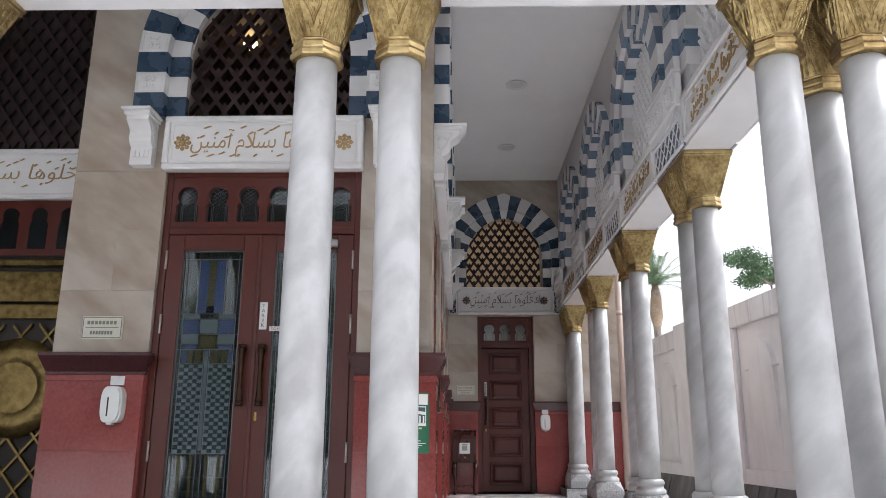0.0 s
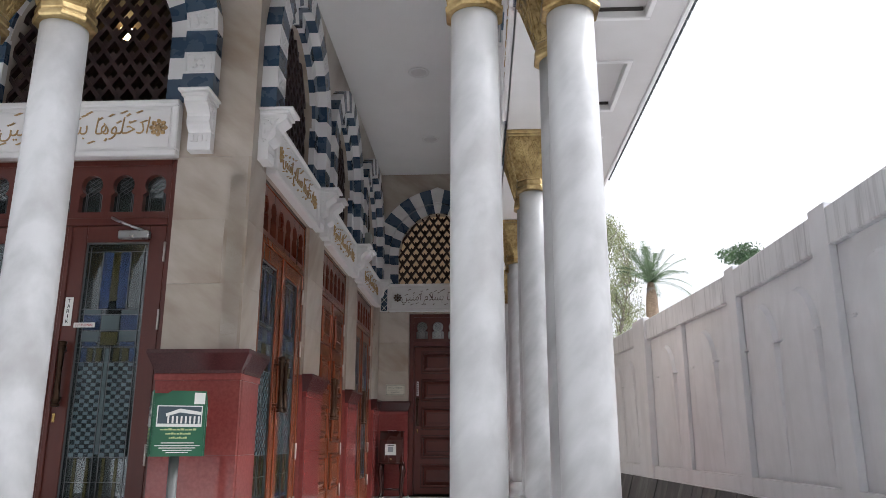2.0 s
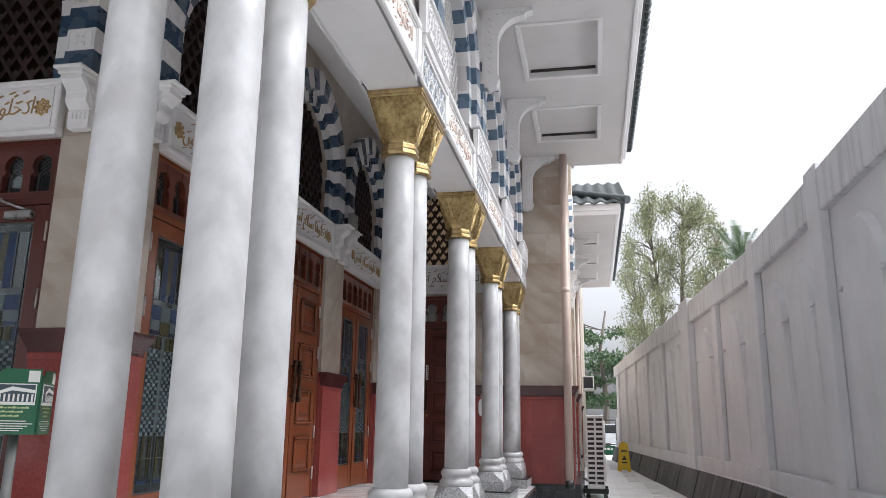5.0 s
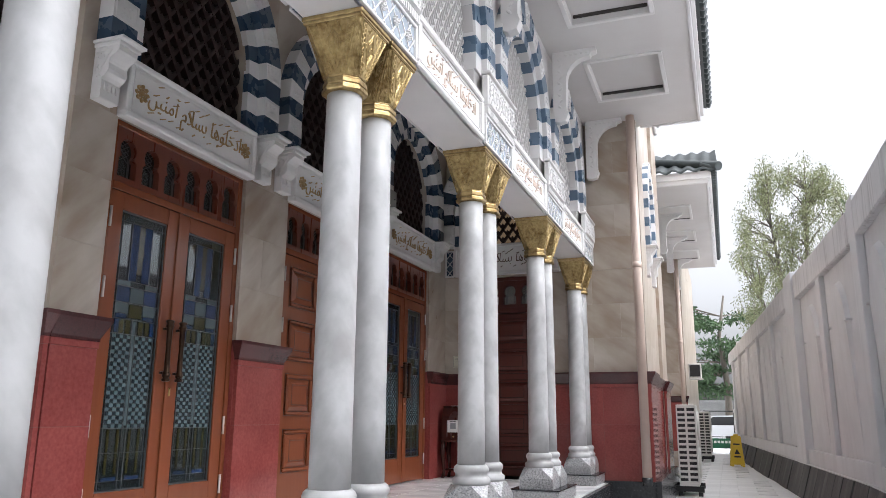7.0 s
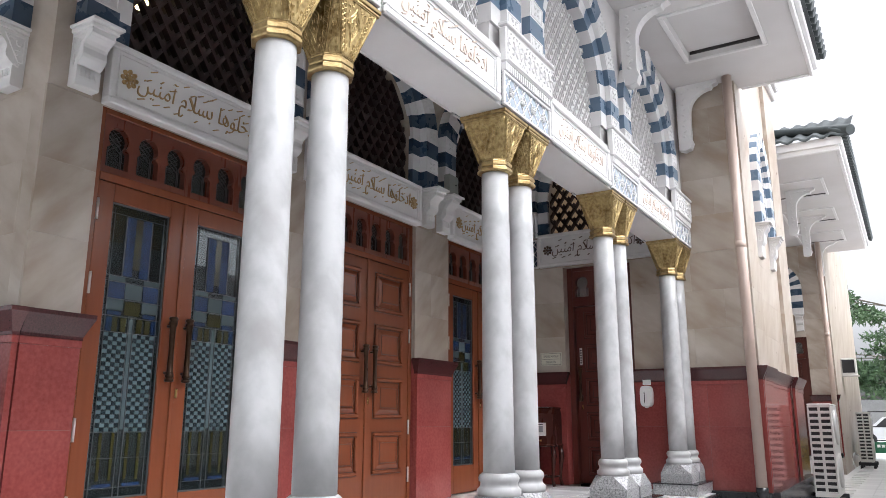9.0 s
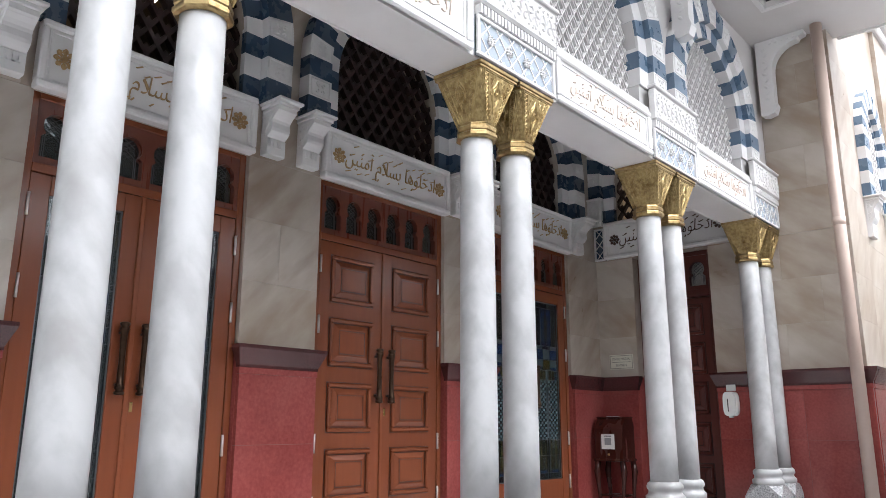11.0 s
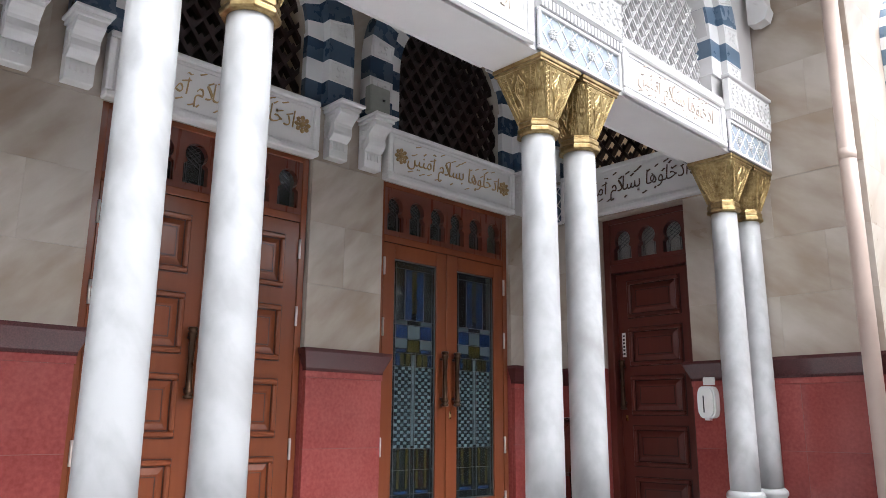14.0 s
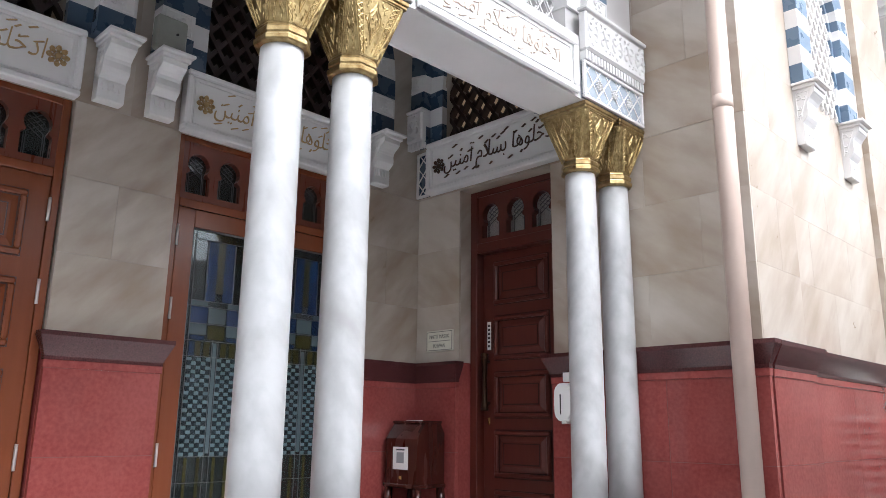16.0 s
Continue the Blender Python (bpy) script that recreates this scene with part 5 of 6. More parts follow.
# notice stand
GREEN = surface("green_print", (0.012, 0.085, 0.04), (0.018, 0.12, 0.06), 0.35, scale=5, bump=0.0)
PAPER = mat("printed_white", (0.72, 0.72, 0.68), 0.45)
GREYPRINT = mat("grey_print", (0.045, 0.07, 0.085), 0.5)
LIME = mat("pale_yellow_print", (0.45, 0.52, 0.25), 0.5)
STEEL = surface("steel_tube", (0.35, 0.35, 0.35), (0.55, 0.55, 0.55), 0.3, metal=1.0, scale=20, bump=0.0)
GREYPAINT = surface("grey_painted_steel", (0.16, 0.16, 0.155), (0.24, 0.24, 0.235), 0.45, scale=12)
stand = thing("notice_stand", "green box-shaped notice board on a steel pole", "sign stand", pose(-0.36, 4.84, FLOOR_Z, 0, 0, 26))
part("pole", tube(bmesh.new(), [(0, 0.09, 0.02), (0, 0.09, 0.74)], 0.028, 14), GREYPAINT, stand)
part("foot", lathe(bmesh.new(), [(0.17, 0.0), (0.17, 0.012), (0.05, 0.03), (0.03, 0.05)], 24, y=0.09), STEEL, stand)
for k, rz in enumerate((0, -90, 90, 180)):
    m4 = pose(0, 0.09, 0.725, 0, 0, rz) @ pose(0, -0.145, 0)
    fc = part("face", prism(bmesh.new(), [(-0.142, 0.0), (0.142, 0.0), (0.142, 0.37), (-0.05, 0.37), (-0.142, 0.31)], -0.008, 0), GREEN, stand)
    fc.matrix_basis = m4
    part("picture", B(-0.125, 0.125, -0.0105, -0.0075, 0.165, 0.285), PAPER, fc)
    part("emblem_patch", B(0.075, 0.135, -0.0105, -0.0075, 0.295, 0.36), PAPER, fc)
    part("picture_sky", B(-0.119, 0.119, -0.0118, -0.0102, 0.171, 0.279), GREYPRINT, fc)
    pic = bmesh.new()
    box(pic, -0.119, 0.119, -0.0132, -0.0116, 0.171, 0.182)
    prism(pic, [(-0.075, 0.240), (0.0, 0.268), (0.118, 0.250), (0.118, 0.232), (0.0, 0.246), (-0.075, 0.222)], -0.0132, -0.0116)
    for i in range(8):
        box(pic, -0.066 + i * 0.024, -0.056 + i * 0.024, -0.0132, -0.0116, 0.184, 0.226)
    part("printed_building", pic, PAPER, fc)["kind"] = "stuff"
    bm = bmesh.new()
    for w, z in ((0.10, 0.148), (0.07, 0.125), (0.05, 0.102)):
        for i in range(9):
            x = -w + 2 * w * i / 9
            box(bm, x, x + 2 * w / 10.5, -0.0105, -0.0075, z - 0.003, z + 0.003 * (1 + (i % 3) * 0.8))
    part("text_bars", bm, LIME, fc)["kind"] = "stuff"
    bm = bmesh.new()
    for w, z in ((0.09, 0.075), (0.125, 0.060), (0.10, 0.047), (0.08, 0.034), (0.06, 0.022)):
        box(bm, -w, w, -0.0105, -0.0075, z - 0.0025, z + 0.0025)
    part("small_text_bars", bm, PAPER, fc)["kind"] = "stuff"
part("floor_plate", B(-0.14, 0.14, -0.05, 0.23, 0.727, 0.735), GREEN, stand)

# small things on the front door and a pier
for y in (FRONT_Y + 0.045,):
    st = thing("door_notice", "small white vertical door notice lettered tarik", "notice", pose(DOOR0 + 0.055, y, 2.08))
    part("paper", B(-0.028, 0.028, -0.003, 0, -0.10, 0.10), PAPER, st)
    for i, ch in enumerate("TARIK"):
        bm = letters(ch, 0.022 if ch != "I" else 0.006, 0.026, 0.001)
        bmesh.ops.translate(bm, verts=bm.verts, vec=(0, -0.0032, 0.075 - i * 0.036))
        part("letter", bm, INKBLACK, st)
    sk = thing("door_sticker", "small white sticker lettered tutup kembali", "notice", pose(DOOR0 + 0.18, y - 0.001, 1.985))
    part("paper", B(-0.075, 0.075, -0.002, 0, -0.017, 0.017), PAPER, sk)
    bm = letters("TUTUP KEMBALI", 0.125, 0.017, 0.001)
    bmesh.ops.translate(bm, verts=bm.verts, vec=(0, -0.0022, 0))
    part("lettering", bm, mat("red_ink", (0.35, 0.02, 0.02), 0.5), sk)
closer = thing("door_closer", "grey door closer on the front door", "door closer", pose(-1.02, FRONT_Y + 0.048, 2.62))
part("body", B(-0.11, 0.11, -0.055, 0, -0.03, 0.03, 0.008), STEEL, closer)
part("arm", tube(bmesh.new(), [(0.06, -0.03, 0.03), (-0.10, -0.10, 0.085), (-0.18, -0.02, 0.13)], 0.010), STEEL, closer)
spk = thing("wall_speaker", "grey-green box speaker between two brackets", "speaker", pose(WALL_X, 9.93, 3.616, 0, 0, 90))
part("case", B(-0.10, 0.10, -0.205, -0.125, 0, 0.23, 0.012), surface("grey_green_case", (0.24, 0.25, 0.22), (0.32, 0.33, 0.29), 0.5, scale=8), spk)
part("knob", lathe(bmesh.new(), [(0.008, 0), (0.008, 0.01)], 10), INKBLACK, spk).matrix_basis = pose(0.03, -0.204, 0.12, 90)

# boundary wall in two straight runs
def boundary(m, x0, x1, name, pilasters, arches):
    p = structure(name, "tall weathered white boundary wall with raised blind arches over a slate foot", m)
    part("core", B(x0, x1, 0.06, 0.30, 0.0, 3.50), CONCRETE, p)
    part("coping", B(x0, x1, -0.026, 0.33, 3.175, 3.58, 0.015), COPING, p)
    part("ledge", B(x0, x1, -0.075, -0.029, 0.503, 0.517, 0.003), CONCRETE, p)
    part("base_course", B(x0, x1, -0.028, 0.059, 0.51, 0.74, 0.004), CONCRETE, p)
    rnd = random.Random(5)
    x = x0
    while x < x1:
        w = rnd.uniform(0.45, 0.75)
        t = rnd.uniform(0.0, 0.035)
        bm = bmesh.new()
        a = [bm.verts.new(c) for c in ((x, -0.20 - t, 0), (min(x + w, x1) - 0.012, -0.20 - t, 0), (min(x + w, x1) - 0.012, -0.05 - t, 0.50), (x, -0.05 - t, 0.50))]
        b = [bm.verts.new(c) for c in ((x, 0.05, 0), (min(x + w, x1) - 0.012, 0.05, 0), (min(x + w, x1) - 0.012, 0.05, 0.50), (x, 0.05, 0.50))]
        bm.faces.new(a)
        for k in range(4):
            bm.faces.new((a[k], b[k], b[(k + 1) % 4], a[(k + 1) % 4]))
        bmesh.ops.recalc_face_normals(bm, faces=bm.faces)
        part("slate_slab", bm, SLATE, p)
        x += w
    for x, w, proud in pilasters:
        part("pilaster", B(max(x0, x - w / 2), min(x1, x + w / 2), -proud, 0.059, 0.51, 3.64 if proud > 0.02 else 3.175, 0.008), CONCRETE, p)
    for x in arches:
        part("arched_panel", raised_arch(x), CONCRETE, p)
        for s in (-1, 1):
            part("impost", B(x + s * 0.50 - 0.07, x + s * 0.50 + 0.07, -0.012, 0.06, 2.385, 2.41, 0.004), CONCRETE, p)
    return p


def raised_arch(x, half=0.50, spring=2.40, rise=0.55, foot=0.78, back=0.0595, front=0.004, bevel=0.05):
    """A pointed arch head standing proud of the wall, over a panel that dies into the wall at its foot."""
    bm = bmesh.new()
    outer, inner = [], []
    for loop, q, y in ((outer, 0.0, back), (inner, bevel, front)):
        for k in range(17):
            u = 1 - 2 * k / 16
            loop.append(bm.verts.new((x + (half - q) * u, y, spring + (rise - q) * (1 - abs(u) ** 1.9) ** 0.62)))
    for k in range(16):
        bm.faces.new((outer[k], outer[k + 1], inner[k + 1], inner[k]))
    bm.faces.new(inner)
    low = [bm.verts.new((x + s * (half - bevel), back - 0.003, foot)) for s in (1, -1)]
    edge = [bm.verts.new((x + s * half, back, foot)) for s in (1, -1)]
    bm.faces.new((inner[0], inner[-1], low[1], low[0]))
    bm.faces.new((outer[0], inner[0], low[0], edge[0]))
    bm.faces.new((inner[-1], outer[-1], edge[1], low[1]))
    bmesh.ops.recalc_face_normals(bm, faces=bm.faces)
    return bm


boundary(pose(5.03, 11.6, 0, 0, 0, -90), 0.0, 17.4, "boundary_wall_1",
         [(0.32, 0.40, 0.03), (3.28, 0.40, 0.03), (6.24, 0.40, 0.03), (9.2, 0.40, 0.03), (12.2, 0.40, 0.03), (15.2, 0.40, 0.03)],
         [1.2, 2.38, 4.25, 5.43, 7.2, 8.38, 10.2, 11.38, 13.2, 14.38])
boundary(pose(5.03, 11.6, 0, 0, 0, -90 + 3.55), -20.6, -0.001, "boundary_wall_2",
         [(-2.2, 0.30, 0.012), (-4.62, 0.85, 0.07), (-8.05, 0.30, 0.012), (-10.9, 0.30, 0.012), (-13.6, 0.30, 0.012), (-16.4, 0.40, 0.03), (-19.2, 0.30, 0.012)],
         [-1.17, -3.2, -5.95, -7.05, -8.95, -9.95, -11.8, -12.8, -14.5, -15.5, -17.3, -18.3])

# side wall beyond the corner
side = structure("wall_side", "beige stone side wall with a red granite dado and a blind striped arch", pose(2.62, 0, 0, 0, 0, 90))
SY = END_Y + 0.022
part("core", B(SY, 15.9, 0.075, 1.3, 0, 6.5), STONE, side)
for a, b in ((SY, 13.0), (14.95, 15.9)):
    clad(side, a, b, WAIN, 6.4, 0.0, 0.074, STONE, 0.75, 0.46, "stone_slab")
    dado(side, a + 0.004, b, ends=(0, 1))
clad(side, 13.003, 14.947, WAIN, 3.70, 0.05, 0.074, STONE, 0.8, 0.46, "stone_slab")
part("upper_stone", B(13.003, 14.947, 0.052, 0.074, 3.703, 6.4), STONE, side)
dado(side, 13.01, 14.94, ends=(0, 0), face=0.05)
part("plinth", B(SY, 15.9, -0.10, 0.074, 0.0, FLOOR_Z + 0.02, 0.01), BLACK, side)
bm = B(SY, 15.95, -0.06, 0.3, 6.4, 6.55, 0.02)
box(bm, SY, 15.95, -0.12, 0.3, 6.55, 6.65, 0.02)
part("cornice", bm, PLASTER, side)
keep = (HALF, OFF, SPRING, RAD, RING)
HALF, OFF, SPRING, RING = 0.34, 0.14, 4.45, 0.27
RAD = HALF + OFF
ba = thing("striped_arch", "slate blue and white striped blind arch on brackets", "arch", pose(2.57, 13.95, 0, 0, 0, 90), "striped arches")
arch_ring(ba, 3.73, -0.03, -0.09, 0.0, courses=5, blue=SKY_STRIPE)
lattice_screen(ba, -0.02, WHITE, 0.15, 0.02, cusps=False, foot=3.73, depth=0.018)
for s in (-1, 1):
    bracket(pose(2.57, 13.95, 0, 0, 0, 90) @ pose(s * 0.495, 0, 3.73), 0.20, 0.46, 0.17)
HALF, OFF, SPRING, RAD, RING = keep

# end wall of the next porch, with its door and arch
E2 = 23.2
end2 = structure("wall_far", "beige stone wall of the farther porch with a red granite dado", TOY(0, E2))
part("core", B(2.05, 2.60, 0.021, 0.6, 0, 6.4), STONE, end2)
clad(end2, 2.05, 2.60, WAIN, 5.4, 0.0, 0.02, STONE, 0.75, 0.6, "stone_slab")
dado(end2, 2.05, 2.60, ends=(1, 1))
part("left_core", B(0.5, 1.14, 0.0, 0.6, 0, 5.44), STONE, end2)
part("over_door", B(1.141, 2.049, 0.001, 0.6, 3.19, 5.44), STONE, end2)
# dark sheet in place of the unlit space behind the far door
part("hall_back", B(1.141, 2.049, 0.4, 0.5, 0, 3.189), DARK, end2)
keep = (HALF, OFF, SPRING, RAD, RING)
HALF, OFF, SPRING, RING = 0.34, 0.14, 4.35, 0.27
RAD = HALF + OFF
fa = thing("striped_arch", "navy and white striped arch over the far porch door", "arch", TOY(1.45, E2), "striped arches")
arch_ring(fa, 3.73, -0.04, -0.10, 0.0, courses=4)
lattice_screen(fa, -0.03, WHITE, 0.18, 0.03, cusps=False, foot=3.73, depth=0.028)
# dark sheet stands in for the shaded depth behind this lattice
part("lattice_back", prism(bmesh.new(), arch_outline(RAD, 3.70), -0.004, -0.001), DARK, fa)
for s in (-1, 1):
    bracket(TOY(1.45, E2) @ pose(s * 0.495, 0, 3.73))
HALF, OFF, SPRING, RAD, RING = keep
single_door(TOY(1.595, E2) @ pose(0, 0.10, FLOOR_Z), "red-brown single door with raised panels", "door_6")
part("side_run", B(1.5, 2.60, E2 + 0.6, E2 + 9, 0, 6.4), STONE, structure("wall_far_side", "beige stone wall of the farther wing"))
part("porch_back", B(0.5, 0.6, 15.9, E2, 0, 5.5), STONE, structure("wall_far_porch", "beige stone wall inside the farther porch"))
floor2 = part("porch_floor_2", B(0.6, 2.12, 15.9, E2, 0.0, FLOOR_Z), FLOOR)
tagged(floor2, "raised pale floor of the farther porch", "", "", "structure")

# eave of the next porch
eave2 = structure("eave_2", "white coffered eave of the farther wing with dark tiles")
part("soffit", B(0.5, 3.48, 16.15, 24.5, 5.45, 5.60), PLASTER, eave2)
part("fascia", B(0.5, 3.53, 16.10, 16.148, 5.44, 5.54, 0.006), WHITE, eave2)
part("fascia", B(0.5, 3.57, 16.05, 16.10, 5.52, 5.66, 0.006), WHITE, eave2)
part("fascia", B(3.482, 3.53, 16.15, 24.5, 5.44, 5.54, 0.006), WHITE, eave2)
part("fascia", B(3.532, 3.58, 16.15, 24.5, 5.52, 5.66, 0.006), WHITE, eave2)
for a, b in ((17.6, 18.7), (19.8, 20.9), (22.0, 23.1)):
    bm = bmesh.new()
    f = 0.05
    for x0, x1, y0, y1 in ((2.2 - f, 3.1 + f, a - f, a), (2.2 - f, 3.1 + f, b, b + f), (2.2 - f, 2.2, a, b), (3.1, 3.1 + f, a, b)):
        box(bm, x0, x1, y0, y1, 5.43, 5.451, 0.005)
    part("coffer_moulding", bm, WHITE, eave2)
    part("coffer_slot", B(2.2, 3.1, b - 0.07, b - 0.01, 5.444, 5.452), DARK, eave2)
n = 60
verts = []
bm = bmesh.new()
for j, (y, z, amp) in enumerate(((15.98, 5.68, 0.03), (16.0, 5.70, 0.03), (19.5, 7.2, 0.03))):
    verts.append([bm.verts.new((0.5 + 3.2 * i / n, y, z + amp * math.sin(2 * math.pi * (0.5 + 3.2 * i / n) / 0.26))) for i in range(n + 1)])
low = [bm.verts.new((0.5 + 3.2 * i / n, 15.98, 5.645 + 0.03 * math.sin(2 * math.pi * (0.5 + 3.2 * i / n) / 0.26))) for i in range(n + 1)]
for ra, rb in ((low, verts[0]), (verts[0], verts[1]), (verts[1], verts[2])):
    for i in range(n):
        f = bm.faces.new((ra[i], ra[i + 1], rb[i + 1], rb[i]))
        f.smooth = True
part("tile_field", bm, ROOF, eave2)
part("hip_ridge", tube(bmesh.new(), [(3.72, 15.98, 5.70), (2.0, 17.7, 6.5), (0.5, 19.2, 7.2)], 0.085, 12), ROOF, eave2)
for i in range(52):
    ob = new("roof_tile", roof_tile.data)
    ob.parent = eave2
    ob.location = (3.67, 16.05 + 0.163 * i, 5.66)
eave_bracket(18.2, 2.45, 5.45, "far eave brackets")
eave_bracket(20.4, 2.45, 5.45, "far eave brackets")
eave_bracket(23.1, 2.45, 5.45, "far eave brackets")


def rain_pipe(x, y, z0, z1):
    p = thing("rain_pipe", "pinkish painted rainwater pipe down a stone corner", "pipe", None, "rain pipes")
    part("pipe", tube(bmesh.new(), [(x, y, z0), (x, y, z1)], 0.058, 18), PIPE, p)
    for z in (3.2,):
        part("joint", tube(bmesh.new(), [(x, y, z - 0.04), (x, y, z + 0.04)], 0.0605, 18), PIPE, p)
    part("shoe", tube(bmesh.new(), [(x, y, z0 - 0.08), (x, y, z0 + 0.02)], 0.066, 18), BLACK, p)


rain_pipe(2.565, END_Y - 0.16, FLOOR_Z + 0.06, EZ)
rain_pipe(2.52, E2 - 0.17, FLOOR_Z + 0.06, 5.44)


# outdoor units
CASE = surface("air_conditioner_case", (0.60, 0.59, 0.56), (0.68, 0.67, 0.64), 0.4, scale=4, bump=0.0)


def outdoor_unit(x, y, h=1.26):
    p = thing("air_conditioner", "tall off-white air conditioner outdoor unit on rails", "air conditioner", pose(x, y, 0), "outdoor units")
    w, l, z0 = 0.30, 0.92, 0.17
    part("core", B(0.02, w - 0.02, 0.03, l - 0.02, z0 + 0.02, z0 + h - 0.02), INKBLACK, p)
    part("top", B(0, w, 0, l, z0 + h - 0.03, z0 + h, 0.01), CASE, p)
    part("bottom", B(0, w, 0, l, z0, z0 + 0.05, 0.008), CASE, p)
    part("front_panel", B(w - 0.019, w, 0, l, z0 + 0.05, z0 + h - 0.03, 0.004), CASE, p)
    part("back_edge", B(0, 0.02, 0, l, z0 + 0.05, z0 + h - 0.03, 0.004), CASE, p)
    n = 14
    zs = z0 + 0.055
    sp = (h - 0.09) / n
    for i in range(n + 1):
        z = zs + i * sp
        part("grille_bar", B(0.02, w - 0.02, 0.004, 0.028, z - 0.019, z + 0.019, 0.003), CASE, p)
    part("grille_post", B(w / 2 - 0.016, w / 2 + 0.016, 0.002, 0.03, zs, zs + n * sp), CASE, p)
    for zc in (z0 + h * 0.27, z0 + h * 0.74):
        f = part("fan_guard", lathe(bmesh.new(), [(0.24, 0), (0.24, 0.02), (0.22, 0.03), (0.05, 0.035)], 28), CASE, p)
        f.matrix_basis = pose(w, l / 2, zc, 0, 90, 0)
    for yy in (0.10, l - 0.14):
        part("rail", B(-0.06, w + 0.06, yy, yy + 0.06, 0.08, z0 - 0.002, 0.006), INKBLACK, p)
        for xx in (-0.03, w - 0.03):
            part("foot", B(xx, xx + 0.07, yy - 0.01, yy + 0.07, 0.0, 0.08, 0.01), INKBLACK, p)
    part("hose", tube(bmesh.new(), [(0.0, 0.2, z0 + 0.12), (-0.12, 0.1, z0 + 0.22), (-0.25, -0.15, z0 + 0.05), (-0.2, -0.35, z0 + 0.14), (-0.1, -0.5, 0.05)], 0.022, 8), PLASTIC, p)


outdoor_unit(2.78, 15.0)
outdoor_unit(2.76, 25.8)
wu = thing("window_unit", "small dark-fronted air conditioner box on the far wall", "air conditioner", pose(2.60, 25.0, 2.35))
part("case", B(0, 0.34, 0, 0.5, 0, 0.42, 0.01), CASE, wu)
part("grille", B(0.03, 0.31, -0.012, 0.0, 0.05, 0.38), INKBLACK, wu)
part("shelf", B(0, 0.38, -0.05, 0.52, -0.03, -0.001, 0.004), CASE, wu)

# wet-floor sign
YELLOW = surface("yellow_plastic", (0.62, 0.42, 0.02), (0.72, 0.50, 0.03), 0.4, scale=5, bump=0.0)
ws = thing("floor_sign", "yellow plastic folding wet-floor sign", "sign", pose(3.72, 24.0, 0, 0, 0, 6))
for s in (-1, 1):
    bm = prism(bmesh.new(), [(-0.17, 0.0), (-0.10, 0.0), (-0.10, 0.06), (0.10, 0.06), (0.10, 0.0), (0.17, 0.0), (0.12, 0.80), (-0.12, 0.80)], -0.012, 0.012)
    lf = part("leaf", bm, YELLOW, ws)
    lf.matrix_basis = pose(0, s * 0.16, 0, s * 11)
    part("warning_mark", prism(bmesh.new(), [(-0.07, 0.33), (0.07, 0.33), (0.0, 0.46)], s * 0.013, s * 0.016), INKBLACK, lf)
    part("text_bar", B(-0.08, 0.08, s * 0.013, s * 0.016, 0.56, 0.60), INKBLACK, lf)
    part("text_bar", B(-0.08, 0.08, s * 0.013, s * 0.016, 0.24, 0.28), INKBLACK, lf)
part("handle", B(-0.06, 0.06, -0.03, 0.03, 0.78, 0.83, 0.01), YELLOW, ws)

# gate, post and street at the far end
post = thing("gate_post", "cream banded gate post with a round top", "post", pose(3.95, 33.0, 0))
part("shaft", lathe(bmesh.new(), [(0.17, 0.0), (0.17, 1.45), (0.19, 1.47), (0.19, 1.52), (0.16, 1.60), (0.09, 1.68), (0.02, 1.71)], 24), PLASTER, post)
for z in (0.55, 0.85, 1.15):
    part("band", lathe(bmesh.new(), [(0.173, z), (0.173, z + 0.02)], 24), STONE, post)
gate = thing("metal_gate", "black steel frame gate across the passage", "gate", pose(2.7, 33.2, 0))
for x in (0.0, 1.05):
    part("stile", B(x, x + 0.05, -0.02, 0.02, 0.05, 1.55, 0.004), INKBLACK, gate)
for z in (0.15, 0.55, 1.0, 1.50):
    part("rail", B(0.05, 1.05, -0.02, 0.02, z, z + 0.04, 0.004), INKBLACK, gate)
bn = thing("banner", "green and white banner hung on the gate", "banner", pose(2.78, 33.168, 0.16))
part("cloth", B(0, 0.95, 0, 0.01, 0, 0.36), GREEN, bn)
for i in range(6):
    part("text_bar", B(0.1 + i * 0.13, 0.19 + i * 0.13, -0.004, 0.001, 0.18, 0.27), PAPER, bn)
car = thing("parked_car", "pale car parked in the street beyond the gate", "car", pose(1.2, 47.0, 0))
CARPAINT = mat("pale_car_paint", (0.62, 0.63, 0.64), 0.2)
prof = [(0, 0.35), (0.05, 0.75), (0.9, 0.9), (1.5, 1.42), (3.0, 1.45), (3.7, 0.95), (4.3, 0.85), (4.35, 0.35)]
part("body", prism(bmesh.new(), prof, 0, 1.7), CARPAINT, car)
part("window_band", prism(bmesh.new(), [(1.15, 0.95), (1.6, 1.36), (2.95, 1.38), (3.45, 0.97)], -0.006, 1.706), INKBLACK, car)
for x in (0.85, 3.45):
    wh = part("wheel", lathe(bmesh.new(), [(0.32, 0), (0.32, 0.2)], 20), INKBLACK, car)
    wh.matrix_basis = pose(x, 0.18, 0.32, 90)
far = thing("street_wall", "grey concrete wall along the far side of the street", "wall", pose(0, 70, 0))
part("wall", B(-40, 50, 0, 0.3, 0, 2.6), GREYPAINT, far)
part("coping", B(-40, 50, -0.1, 0.4, 2.6, 2.8), GREYPAINT, far)

